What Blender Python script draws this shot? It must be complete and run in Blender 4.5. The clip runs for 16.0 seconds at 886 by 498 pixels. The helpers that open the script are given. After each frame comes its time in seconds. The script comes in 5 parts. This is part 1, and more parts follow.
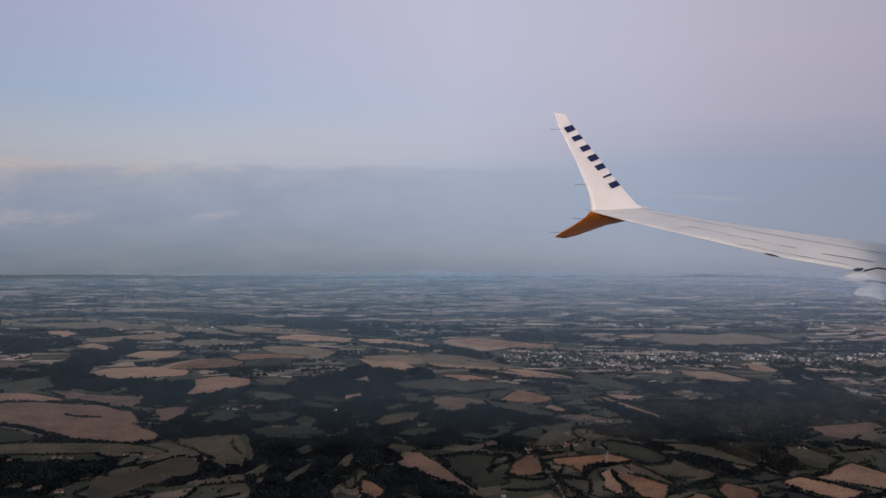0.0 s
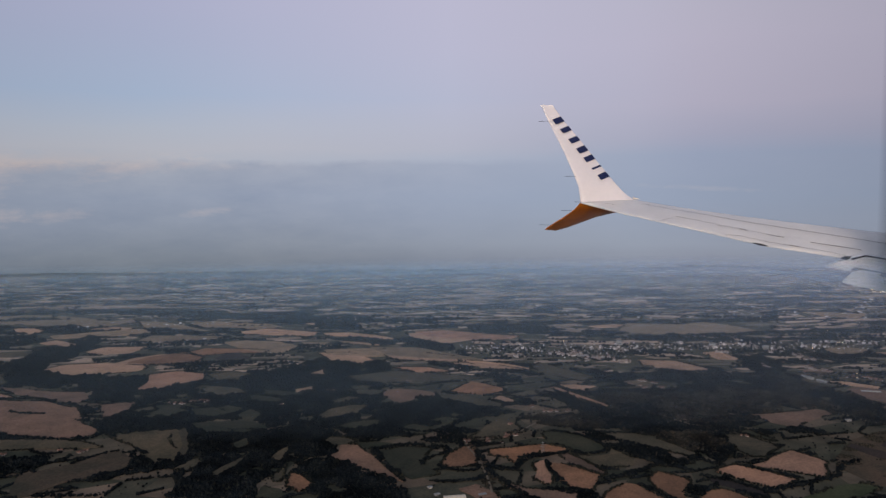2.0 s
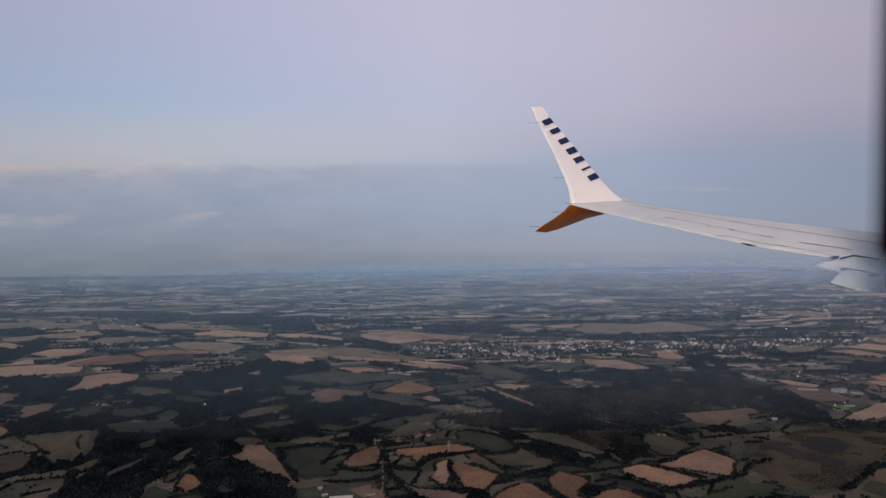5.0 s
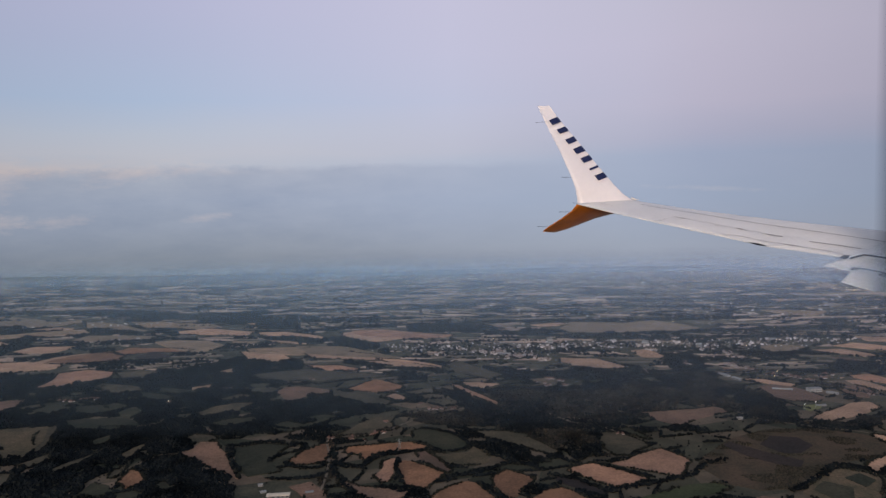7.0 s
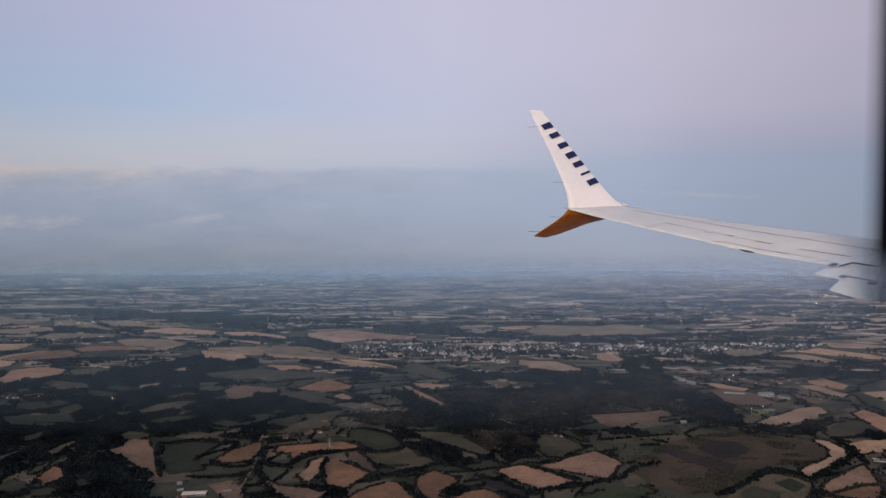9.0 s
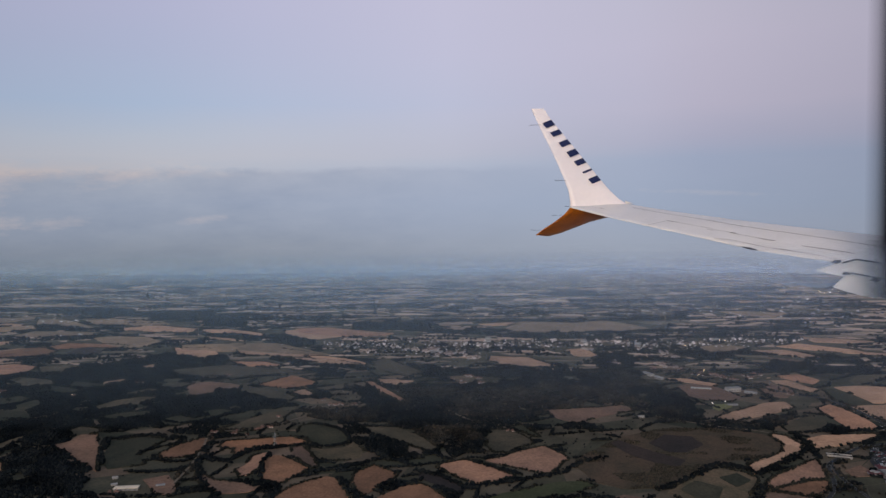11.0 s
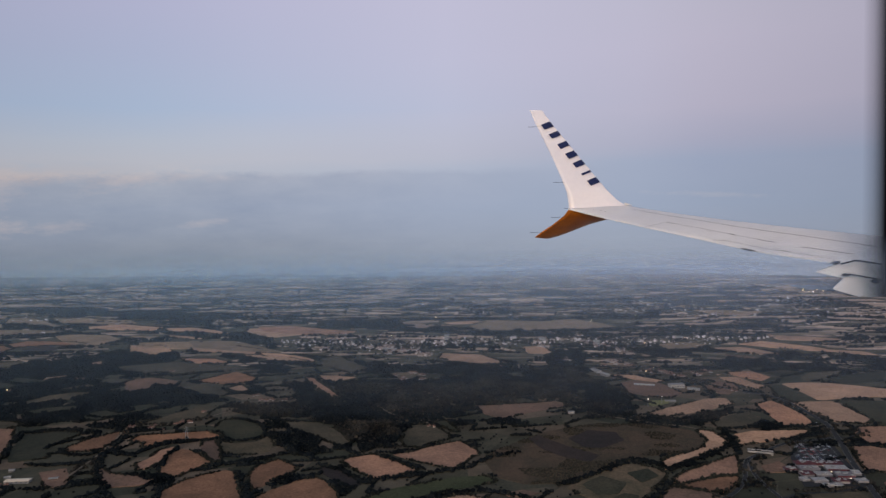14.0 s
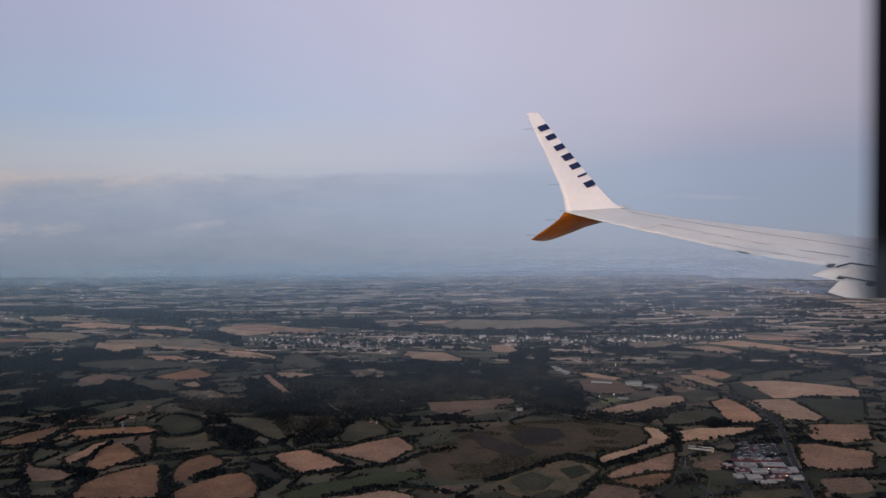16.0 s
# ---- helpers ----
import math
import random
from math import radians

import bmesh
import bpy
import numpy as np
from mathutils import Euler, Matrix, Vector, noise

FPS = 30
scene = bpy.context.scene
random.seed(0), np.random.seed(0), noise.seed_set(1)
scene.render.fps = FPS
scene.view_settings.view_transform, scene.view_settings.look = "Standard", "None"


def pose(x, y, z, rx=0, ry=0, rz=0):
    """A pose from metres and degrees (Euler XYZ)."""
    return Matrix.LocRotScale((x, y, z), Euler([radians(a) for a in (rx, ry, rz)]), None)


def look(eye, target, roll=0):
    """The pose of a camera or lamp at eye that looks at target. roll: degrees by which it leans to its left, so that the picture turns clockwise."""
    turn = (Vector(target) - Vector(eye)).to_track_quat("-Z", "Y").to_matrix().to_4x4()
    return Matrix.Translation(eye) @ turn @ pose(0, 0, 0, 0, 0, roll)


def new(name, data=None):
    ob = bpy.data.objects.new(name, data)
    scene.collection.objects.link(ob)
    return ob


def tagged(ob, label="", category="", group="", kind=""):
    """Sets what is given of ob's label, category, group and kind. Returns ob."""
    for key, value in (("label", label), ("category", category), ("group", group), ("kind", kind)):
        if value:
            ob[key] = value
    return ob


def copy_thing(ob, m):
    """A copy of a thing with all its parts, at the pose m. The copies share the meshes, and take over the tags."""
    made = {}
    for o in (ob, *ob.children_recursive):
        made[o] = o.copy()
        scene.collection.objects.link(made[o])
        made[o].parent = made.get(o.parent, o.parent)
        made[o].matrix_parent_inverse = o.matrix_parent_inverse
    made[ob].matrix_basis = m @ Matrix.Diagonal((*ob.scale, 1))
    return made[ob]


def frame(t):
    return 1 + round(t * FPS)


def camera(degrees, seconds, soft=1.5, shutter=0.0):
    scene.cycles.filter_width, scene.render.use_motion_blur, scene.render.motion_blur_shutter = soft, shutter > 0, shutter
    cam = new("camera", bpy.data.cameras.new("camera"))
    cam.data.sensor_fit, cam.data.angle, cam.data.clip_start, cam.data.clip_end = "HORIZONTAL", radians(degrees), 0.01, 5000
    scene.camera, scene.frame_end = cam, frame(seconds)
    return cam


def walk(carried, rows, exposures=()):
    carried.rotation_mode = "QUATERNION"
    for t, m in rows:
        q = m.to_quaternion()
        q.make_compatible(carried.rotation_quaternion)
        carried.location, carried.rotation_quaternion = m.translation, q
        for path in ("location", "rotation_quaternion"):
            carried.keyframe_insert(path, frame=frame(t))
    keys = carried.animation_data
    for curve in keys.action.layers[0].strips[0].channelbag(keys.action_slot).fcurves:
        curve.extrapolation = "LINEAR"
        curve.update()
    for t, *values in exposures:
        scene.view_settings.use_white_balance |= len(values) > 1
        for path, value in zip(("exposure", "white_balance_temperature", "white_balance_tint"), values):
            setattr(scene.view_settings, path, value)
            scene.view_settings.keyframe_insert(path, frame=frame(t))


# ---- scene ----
cam = camera(63.8, 16.0, soft=1.45)
# seconds, x, y, z, pitch, roll, yaw
ROWS = [
    (0.0, 0.00, 0.00, 245.00, -4.049, -0.089, 0.023),
    (0.5, 16.43, 1.84, 243.63, -4.192, 0.044, 0.255),
    (1.0, 32.76, 3.76, 242.21, -4.216, 0.178, 0.353),
    (1.5, 48.97, 5.73, 240.73, -4.239, 0.234, 0.456),
    (2.0, 65.07, 7.78, 239.21, -4.467, 0.665, 0.165),
    (2.5, 81.06, 9.89, 237.64, -4.423, 0.712, 0.247),
    (3.0, 96.95, 12.06, 236.01, -4.422, 0.804, 0.376),
    (3.5, 112.72, 14.30, 234.33, -4.357, 0.814, 0.500),
    (4.0, 128.38, 16.61, 232.61, -4.308, 0.943, 0.640),
    (6.5, 205.04, 29.14, 223.20, -3.909, 1.193, 1.645),
    (7.0, 220.04, 31.85, 221.17, -3.983, 1.265, 2.310),
    (7.5, 234.93, 34.62, 219.08, -3.908, 0.782, 2.186),
    (8.0, 249.71, 37.45, 216.95, -3.862, 0.902, 2.442),
    (8.5, 264.38, 40.36, 214.76, -3.766, 0.945, 2.728),
    (9.0, 278.94, 43.33, 212.52, -3.557, 0.646, 2.538),
    (11.5, 350.09, 59.16, 200.57, -3.427, 1.048, 3.818),
    (12.0, 363.99, 62.53, 198.02, -3.308, 1.048, 3.947),
    (12.5, 377.78, 65.96, 195.43, -3.300, 1.245, 4.053),
    (13.0, 391.46, 69.46, 192.78, -3.199, 1.209, 4.196),
    (13.5, 405.03, 73.03, 190.09, -3.074, 1.238, 4.532),
    (14.0, 418.49, 76.66, 187.34, -3.020, 1.211, 4.778),
    (14.5, 431.84, 80.35, 184.54, -2.867, 1.209, 4.859),
    (15.0, 445.08, 84.12, 181.69, -2.813, 1.119, 4.998),
    (15.5, 458.21, 87.94, 178.79, -2.766, 1.051, 5.161),
    (16.0, 471.23, 91.84, 175.84, -2.666, 1.079, 5.298),
]
walk(cam, [(t, pose(x, y, z, 90 + pitch, roll, yaw)) for t, x, y, z, pitch, roll, yaw in ROWS],
     exposures=((0, -0.06), (3, -0.11), (4.2, -0.10), (6.5, 0.06), (9, 0.05), (11.5, 0.01), (13, 0.0), (16, -0.03)))

# ---- world and sun: dusk under a pale, hazy sky, the last warm light from behind the eye ----
world = bpy.data.worlds.new("dusk")
scene.world = world
world.use_nodes = True
wn = world.node_tree
sky = wn.nodes.new("ShaderNodeTexSky")
sky.sky_type, sky.sun_disc = "NISHITA", False
sky.sun_elevation, sky.sun_rotation = radians(10), radians(192)
sky.dust_density, sky.ozone_density = 2.0, 2.0
veil = wn.nodes.new("ShaderNodeMix")
veil.data_type = "RGBA"
veil.inputs[0].default_value = 0.62
veil.inputs[7].default_value = (1.27, 1.385, 1.69, 1)
wn.links.new(sky.outputs[0], veil.inputs[6])
wn.links.new(veil.outputs[2], wn.nodes["Background"].inputs[0])
wn.nodes["Background"].inputs[1].default_value = 0.31
sun_data = bpy.data.lights.new("sun", "SUN")
sun_data.energy, sun_data.angle, sun_data.color = 1.55, radians(16), (1.0, 0.86, 0.83)
sun = new("sun", sun_data)
sun.matrix_world = look((0, 0, 3000), (420, 1900, 2650))


# ---- materials ----
def nodes_of(name):
    m = bpy.data.materials.new(name)
    m.use_nodes = True
    t = m.node_tree
    return m, t, t.nodes["Principled BSDF"]


def node(t, kind, **values):
    n = t.nodes.new(kind)
    for key, v in values.items():
        n.inputs[key].default_value = v
    return n


def mix(t, a, b, fac, how="MIX"):
    n = t.nodes.new("ShaderNodeMix")
    n.data_type, n.blend_type = "RGBA", how
    for i, v in ((6, a), (7, b), (0, fac)):
        if hasattr(v, "is_linked"):
            t.links.new(v, n.inputs[i])
        else:
            n.inputs[i].default_value = v
    return n.outputs[2]


def ramp(t, src, *stops):
    n = t.nodes.new("ShaderNodeValToRGB")
    while len(n.color_ramp.elements) < len(stops):
        n.color_ramp.elements.new(0.5)
    for e, (p, c) in zip(n.color_ramp.elements, stops):
        e.position, e.color = p, c
    t.links.new(src, n.inputs[0])
    return n.outputs[0]


def rgb(r, g, b):
    return (r, g, b, 1)


def grey(v):
    return (v, v, v, 1)


def noise_at(t, scale, detail=4.0, rough=0.55, src=None):
    n = node(t, "ShaderNodeTexNoise", Scale=scale, Detail=detail, Roughness=rough)
    if src is None:
        src = t.nodes.new("ShaderNodeNewGeometry").outputs["Position"]
    t.links.new(src, n.inputs["Vector"])
    return n.outputs["Fac"]


def maths(t, op, a, b=0.0):
    n = t.nodes.new("ShaderNodeMath")
    n.operation = op
    for i, v in enumerate((a, b)):
        if hasattr(v, "is_linked"):
            t.links.new(v, n.inputs[i])
        else:
            n.inputs[i].default_value = v
    return n.outputs[0]


def plain(name, a, b, scale=0.5, rough=0.6, metal=0.0, vary=0.0, bump=0.0, gloss=0.08):
    """Two tones mixed by coarse and fine noise; vary: how far single objects differ."""
    m, t, p = nodes_of(name)
    f = maths(t, "ADD", maths(t, "MULTIPLY", noise_at(t, scale), 0.6), maths(t, "MULTIPLY", noise_at(t, scale * 9), 0.4))
    c = mix(t, rgb(*a), rgb(*b), ramp(t, f, (0.38, grey(0)), (0.62, grey(1))))
    if vary:
        r = t.nodes.new("ShaderNodeObjectInfo").outputs["Random"]
        c = mix(t, c, ramp(t, r, (0, grey(1 - vary)), (1, grey(1))), 1.0, "MULTIPLY")
    t.links.new(c, p.inputs["Base Color"])
    p.inputs["Roughness"].default_value, p.inputs["Metallic"].default_value = rough, metal
    p.inputs["Specular IOR Level"].default_value = gloss
    if bump:
        b_ = node(t, "ShaderNodeBump", Strength=0.5, Distance=bump)
        t.links.new(f, b_.inputs["Height"])
        t.links.new(b_.outputs[0], p.inputs["Normal"])
    return m


def field_material(name, a, b, furrow=0.25):
    """Farmland: broad patches, fine mottling and drill lines that run each field's own way."""
    m, t, p = nodes_of(name)
    pos = t.nodes.new("ShaderNodeNewGeometry").outputs["Position"]
    rnd = t.nodes.new("ShaderNodeObjectInfo").outputs["Random"]
    broad = ramp(t, noise_at(t, 0.03, 5, 0.68, pos), (0.36, grey(0)), (0.64, grey(1)))
    fine = ramp(t, noise_at(t, 0.45, 6, 0.75, pos), (0.3, grey(0.58)), (0.7, grey(1.38)))
    c = mix(t, mix(t, rgb(*a), rgb(*b), broad), fine, 1.0, "MULTIPLY")
    turn = t.nodes.new("ShaderNodeVectorRotate")
    turn.rotation_type = "Z_AXIS"
    t.links.new(pos, turn.inputs["Vector"])
    t.links.new(maths(t, "MULTIPLY", rnd, 3.1), turn.inputs["Angle"])
    lines = node(t, "ShaderNodeTexWave", Scale=0.24, Distortion=9.0, Detail=3.0)
    lines.inputs["Detail Scale"].default_value = 0.4
    t.links.new(turn.outputs[0], lines.inputs["Vector"])
    c = mix(t, c, ramp(t, lines.outputs["Fac"], (0.2, grey(1 - 0.55 * furrow)), (0.8, grey(1.0))), 1.0, "MULTIPLY")
    c = mix(t, c, ramp(t, rnd, (0, rgb(0.74, 0.76, 0.78)), (0.5, grey(0.95)), (1, rgb(1.12, 1.05, 0.98))), 1.0, "MULTIPLY")
    t.links.new(c, p.inputs["Base Color"])
    p.inputs["Roughness"].default_value = 0.95
    p.inputs["Specular IOR Level"].default_value = 0.1
    return m


def island_material(name, *stops, scale=0.02, gloss=0.1, low=0.65, high=1.25):
    """Many small pieces in one mesh, each with its own tone, over drifts of tone across the land."""
    m, t, p = nodes_of(name)
    g = t.nodes.new("ShaderNodeNewGeometry")
    c = ramp(t, g.outputs["Random Per Island"], *[(q, rgb(*v)) for q, v in stops])
    drift = ramp(t, noise_at(t, scale, 3, 0.6, g.outputs["Position"]), (0.32, grey(low)), (0.68, grey(high)))
    fine = ramp(t, noise_at(t, 0.9, 3, 0.6, g.outputs["Position"]), (0.3, grey(0.7)), (0.7, grey(1.2)))
    c = mix(t, mix(t, c, drift, 1.0, "MULTIPLY"), fine, 1.0, "MULTIPLY")
    t.links.new(c, p.inputs["Base Color"])
    p.inputs["Roughness"].default_value = 0.95
    p.inputs["Specular IOR Level"].default_value = gloss
    return m


def glow(name, colour, strength):
    m, t, p = nodes_of(name)
    p.inputs["Emission Color"].default_value = rgb(*colour)
    p.inputs["Emission Strength"].default_value = strength
    return m


M = {
    "bare": field_material("bare_soil", (0.42, 0.222, 0.138), (0.262, 0.142, 0.093), 0.24),
    "stubble": field_material("stubble", (0.31, 0.152, 0.085), (0.176, 0.090, 0.052), 0.25),
    "tan": field_material("dry_grass", (0.53, 0.305, 0.19), (0.36, 0.208, 0.130), 0.22),
    "pasture": field_material("pasture", (0.112, 0.084, 0.054), (0.056, 0.048, 0.031), 0.2),
    "meadow": field_material("meadow", (0.032, 0.034, 0.022), (0.060, 0.052, 0.033), 0.25),
    "plough": field_material("plough", (0.047, 0.034, 0.029), (0.030, 0.025, 0.023), 0.35),
    "fallow": field_material("fallow", (0.092, 0.062, 0.042), (0.050, 0.042, 0.028), 0.45),
    "russet": field_material("russet_soil", (0.22, 0.126, 0.086), (0.135, 0.084, 0.058), 0.2),
    "hay": field_material("hay_meadow", (0.315, 0.205, 0.130), (0.195, 0.138, 0.088), 0.18),
    "grass": field_material("green_grass", (0.056, 0.060, 0.032), (0.034, 0.041, 0.021), 0.2),
    "scrub": field_material("scrub", (0.170, 0.114, 0.070), (0.074, 0.064, 0.037), 0.4),
}
M_GROUND = plain("heath", (0.037, 0.037, 0.025), (0.088, 0.073, 0.049), 0.045, 0.95)
# darker than real leaves: shade is in the colour, its drifts imitate relief
M_LEAF_SHADED = island_material("shaded_foliage", (0, (0.0066, 0.0083, 0.0100)), (0.5, (0.0088, 0.0106, 0.0120)), (0.85, (0.0120, 0.0137, 0.0138)), (1, (0.018, 0.0185, 0.016)), gloss=0.0, scale=0.035, low=0.5, high=1.5)
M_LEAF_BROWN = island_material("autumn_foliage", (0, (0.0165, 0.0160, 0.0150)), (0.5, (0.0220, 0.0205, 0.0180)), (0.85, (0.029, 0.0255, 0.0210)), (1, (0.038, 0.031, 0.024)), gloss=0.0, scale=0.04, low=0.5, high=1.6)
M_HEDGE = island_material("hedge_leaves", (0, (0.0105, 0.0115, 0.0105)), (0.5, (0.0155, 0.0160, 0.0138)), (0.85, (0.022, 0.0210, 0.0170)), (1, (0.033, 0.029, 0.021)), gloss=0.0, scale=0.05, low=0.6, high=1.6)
M_FAR = island_material("far_farmland", (0, (0.10, 0.082, 0.058)), (0.3, (0.20, 0.148, 0.105)), (0.55, (0.33, 0.226, 0.160)), (0.85, (0.45, 0.298, 0.212)), (1, (0.56, 0.38, 0.28)), scale=0.006)
M_VILLAGE = island_material("village_walls", (0, (0.10, 0.075, 0.06)), (0.4, (0.21, 0.165, 0.14)), (0.7, (0.46, 0.38, 0.34)), (1, (0.70, 0.60, 0.55)))
M_ROAD = plain("asphalt", (0.026, 0.026, 0.027), (0.040, 0.038, 0.037), 0.3, 0.9)
M_TRACK = plain("dirt_track", (0.20, 0.15, 0.11), (0.12, 0.092, 0.068), 0.2, 0.95)
M_LINE = plain("road_paint", (0.22, 0.21, 0.20), (0.14, 0.14, 0.135), 2.0)
M_WALL = plain("render_wall", (0.66, 0.56, 0.51), (0.44, 0.365, 0.325), 0.6, 0.85, vary=0.6)
M_ROOF = plain("tiled_roof", (0.33, 0.24, 0.20), (0.24, 0.17, 0.145), 1.5, 0.85, vary=0.5)
M_TILE = plain("old_tiles", (0.23, 0.125, 0.092), (0.15, 0.088, 0.068), 1.5, 0.85, vary=0.45)
M_SCRUB = island_material("scrub_leaves", (0, (0.024, 0.023, 0.018)), (0.6, (0.038, 0.035, 0.026)), (1, (0.060, 0.048, 0.034)), gloss=0.0)
M_SHED = plain("sheet_roof", (0.33, 0.31, 0.295), (0.24, 0.225, 0.215), 0.4, 0.6, vary=0.4)
M_RED = plain("red_fascia", (0.105, 0.030, 0.036), (0.060, 0.024, 0.027), 0.35, 0.7)
M_DARK = plain("dark_gap", (0.012, 0.012, 0.014), (0.02, 0.02, 0.022), 0.05, 0.6)
M_GLASS = plain("window_glass", (0.02, 0.025, 0.03), (0.03, 0.035, 0.04), 1.0, 0.15)
M_LAMP = glow("sodium_lamp", (1.0, 0.62, 0.22), 6)
M_LAMP_WHITE = glow("white_lamp", (1.0, 0.80, 0.62), 4)
M_SHOP = glow("lit_shop_window", (1.0, 0.72, 0.36), 0.9)
M_POLE = plain("galvanised", (0.3, 0.3, 0.3), (0.22, 0.22, 0.22), 2.0, 0.5, 0.6)
M_WHITE = plain("white_paint", (0.645, 0.607, 0.63), (0.60, 0.567, 0.596), 0.006, 0.4, gloss=0.5)
M_GREYPAINT = plain("grey_wing_paint", (0.59, 0.568, 0.56), (0.53, 0.513, 0.508), 0.008, 0.35, gloss=0.5)
M_FLAP = plain("pale_flap_paint", (0.76, 0.74, 0.72), (0.70, 0.68, 0.665), 0.02, 0.4, gloss=0.5)
M_CELL = island_material("small_fields", (0, (0.034, 0.034, 0.022)), (0.35, (0.056, 0.050, 0.032)), (0.62, (0.088, 0.070, 0.047)), (0.85, (0.130, 0.092, 0.062)), (1, (0.17, 0.114, 0.078)), scale=0.03)
M_NAVY = plain("navy_paint", (0.012, 0.018, 0.06), (0.018, 0.024, 0.07), 0.02, 0.4)
M_GOLD = plain("gold_paint", (0.46, 0.145, 0.008), (0.30, 0.082, 0.006), 0.012, 0.4, gloss=0.5)


def sky_material():
    """The far sky: tones by height above the land, a bank of cloud with a ragged top, faint wisps."""
    m = bpy.data.materials.new("far_sky")
    m.use_nodes = True
    t = m.node_tree
    t.nodes.clear()
    pos = t.nodes.new("ShaderNodeNewGeometry").outputs["Position"]
    sep = t.nodes.new("ShaderNodeSeparateXYZ")
    t.links.new(pos, sep.inputs[0])
    flat = t.nodes.new("ShaderNodeVectorMath")
    flat.operation = "MULTIPLY"
    flat.inputs[1].default_value = (1, 1, 3.2)
    t.links.new(pos, flat.inputs[0])
    drift = noise_at(t, 0.0011, 4, 0.6, flat.outputs[0])
    ragged = noise_at(t, 0.0032, 6, 0.62, flat.outputs[0])
    frayed = noise_at(t, 0.011, 5, 0.65, flat.outputs[0])
    z = maths(t, "ADD", sep.outputs[2], maths(t, "MULTIPLY", maths(t, "SUBTRACT", drift, 0.5), 90.0))
    k = maths(t, "DIVIDE", maths(t, "ADD", z, 300.0), 2000.0)
    east = maths(t, "DIVIDE", maths(t, "ADD", sep.outputs[0], 2400.0), 4800.0)
    left = ramp(t, k, *[(p, rgb(*c)) for p, c in SKY_LEFT])
    right = ramp(t, k, *[(p, rgb(*c)) for p, c in SKY_RIGHT])
    c = mix(t, left, right, ramp(t, east, (0.18, grey(0)), (0.82, grey(1))))
    # cloud bank: from the haze up to a ragged edge, thinning out to the east
    edge = maths(t, "ADD", maths(t, "SUBTRACT", sep.outputs[2], 432.0), maths(t, "MULTIPLY", maths(t, "SUBTRACT", ragged, 0.5), maths(t, "ADD", maths(t, "MULTIPLY", east, -130.0), 145.0)))
    below = ramp(t, maths(t, "ADD", maths(t, "DIVIDE", edge, 160.0), 0.5), (0.34, grey(1)), (0.56, grey(0)))
    thin = ramp(t, east, (0.34, grey(1)), (0.54, grey(0.7)), (0.72, grey(0.0)))
    c = mix(t, c, rgb(0.852, 0.87, 0.905), maths(t, "MULTIPLY", below, maths(t, "MULTIPLY", thin, 0.95)), "MULTIPLY")
    lit = ramp(t, maths(t, "ADD", maths(t, "DIVIDE", edge, 300.0), 0.5), (0.3, grey(0)), (0.5, grey(1)), (0.75, grey(0)))
    glowing = maths(t, "MULTIPLY", lit, maths(t, "MULTIPLY", ramp(t, east, (0.05, grey(1)), (0.35, grey(0))), ramp(t, ragged, (0.42, grey(0)), (0.7, grey(1)))))
    c = mix(t, c, rgb(0.62, 0.50, 0.48), maths(t, "MULTIPLY", glowing, 0.75))
    # small lit wisps and puffs: place, half-width, half-height, slant, strength
    for cx, cz, rx, rz, slant, most in WISPS:
        dx = maths(t, "SUBTRACT", sep.outputs[0], cx)
        u = maths(t, "DIVIDE", dx, rx)
        w = maths(t, "DIVIDE", maths(t, "SUBTRACT", maths(t, "SUBTRACT", sep.outputs[2], cz), maths(t, "MULTIPLY", dx, slant)), rz)
        r = maths(t, "SQRT", maths(t, "ADD", maths(t, "MULTIPLY", u, u), maths(t, "MULTIPLY", w, w)))
        r = maths(t, "ADD", r, maths(t, "MULTIPLY", maths(t, "SUBTRACT", frayed, 0.5), 2.2))
        c = mix(t, c, rgb(0.60, 0.53, 0.55), maths(t, "MULTIPLY", ramp(t, r, (0.0, grey(1)), (1.0, grey(0))), most))
    streaks = ramp(t, noise_at(t, 0.0021, 5, 0.6, flat.outputs[0]), (0.3, rgb(0.92, 0.92, 0.94)), (0.7, rgb(1.10, 1.06, 1.03)))
    c = mix(t, c, streaks, maths(t, "MULTIPLY", below, ramp(t, east, (0.3, grey(1)), (0.62, grey(0.15)))), "MULTIPLY")
    # brightest near the middle, dimmer towards both ends
    c = mix(t, c, ramp(t, east, (0.0, rgb(0.86, 0.86, 0.83)), (0.3, rgb(1.06, 1.05, 1.0)), (0.52, rgb(1.14, 1.13, 1.07)), (0.75, rgb(1.05, 1.06, 1.01)), (1.0, rgb(0.86, 0.87, 0.83))), 1.0, "MULTIPLY")
    e = t.nodes.new("ShaderNodeEmission")
    t.links.new(c, e.inputs[0])
    o = t.nodes.new("ShaderNodeOutputMaterial")
    t.links.new(e.outputs[0], o.inputs[0])
    return m


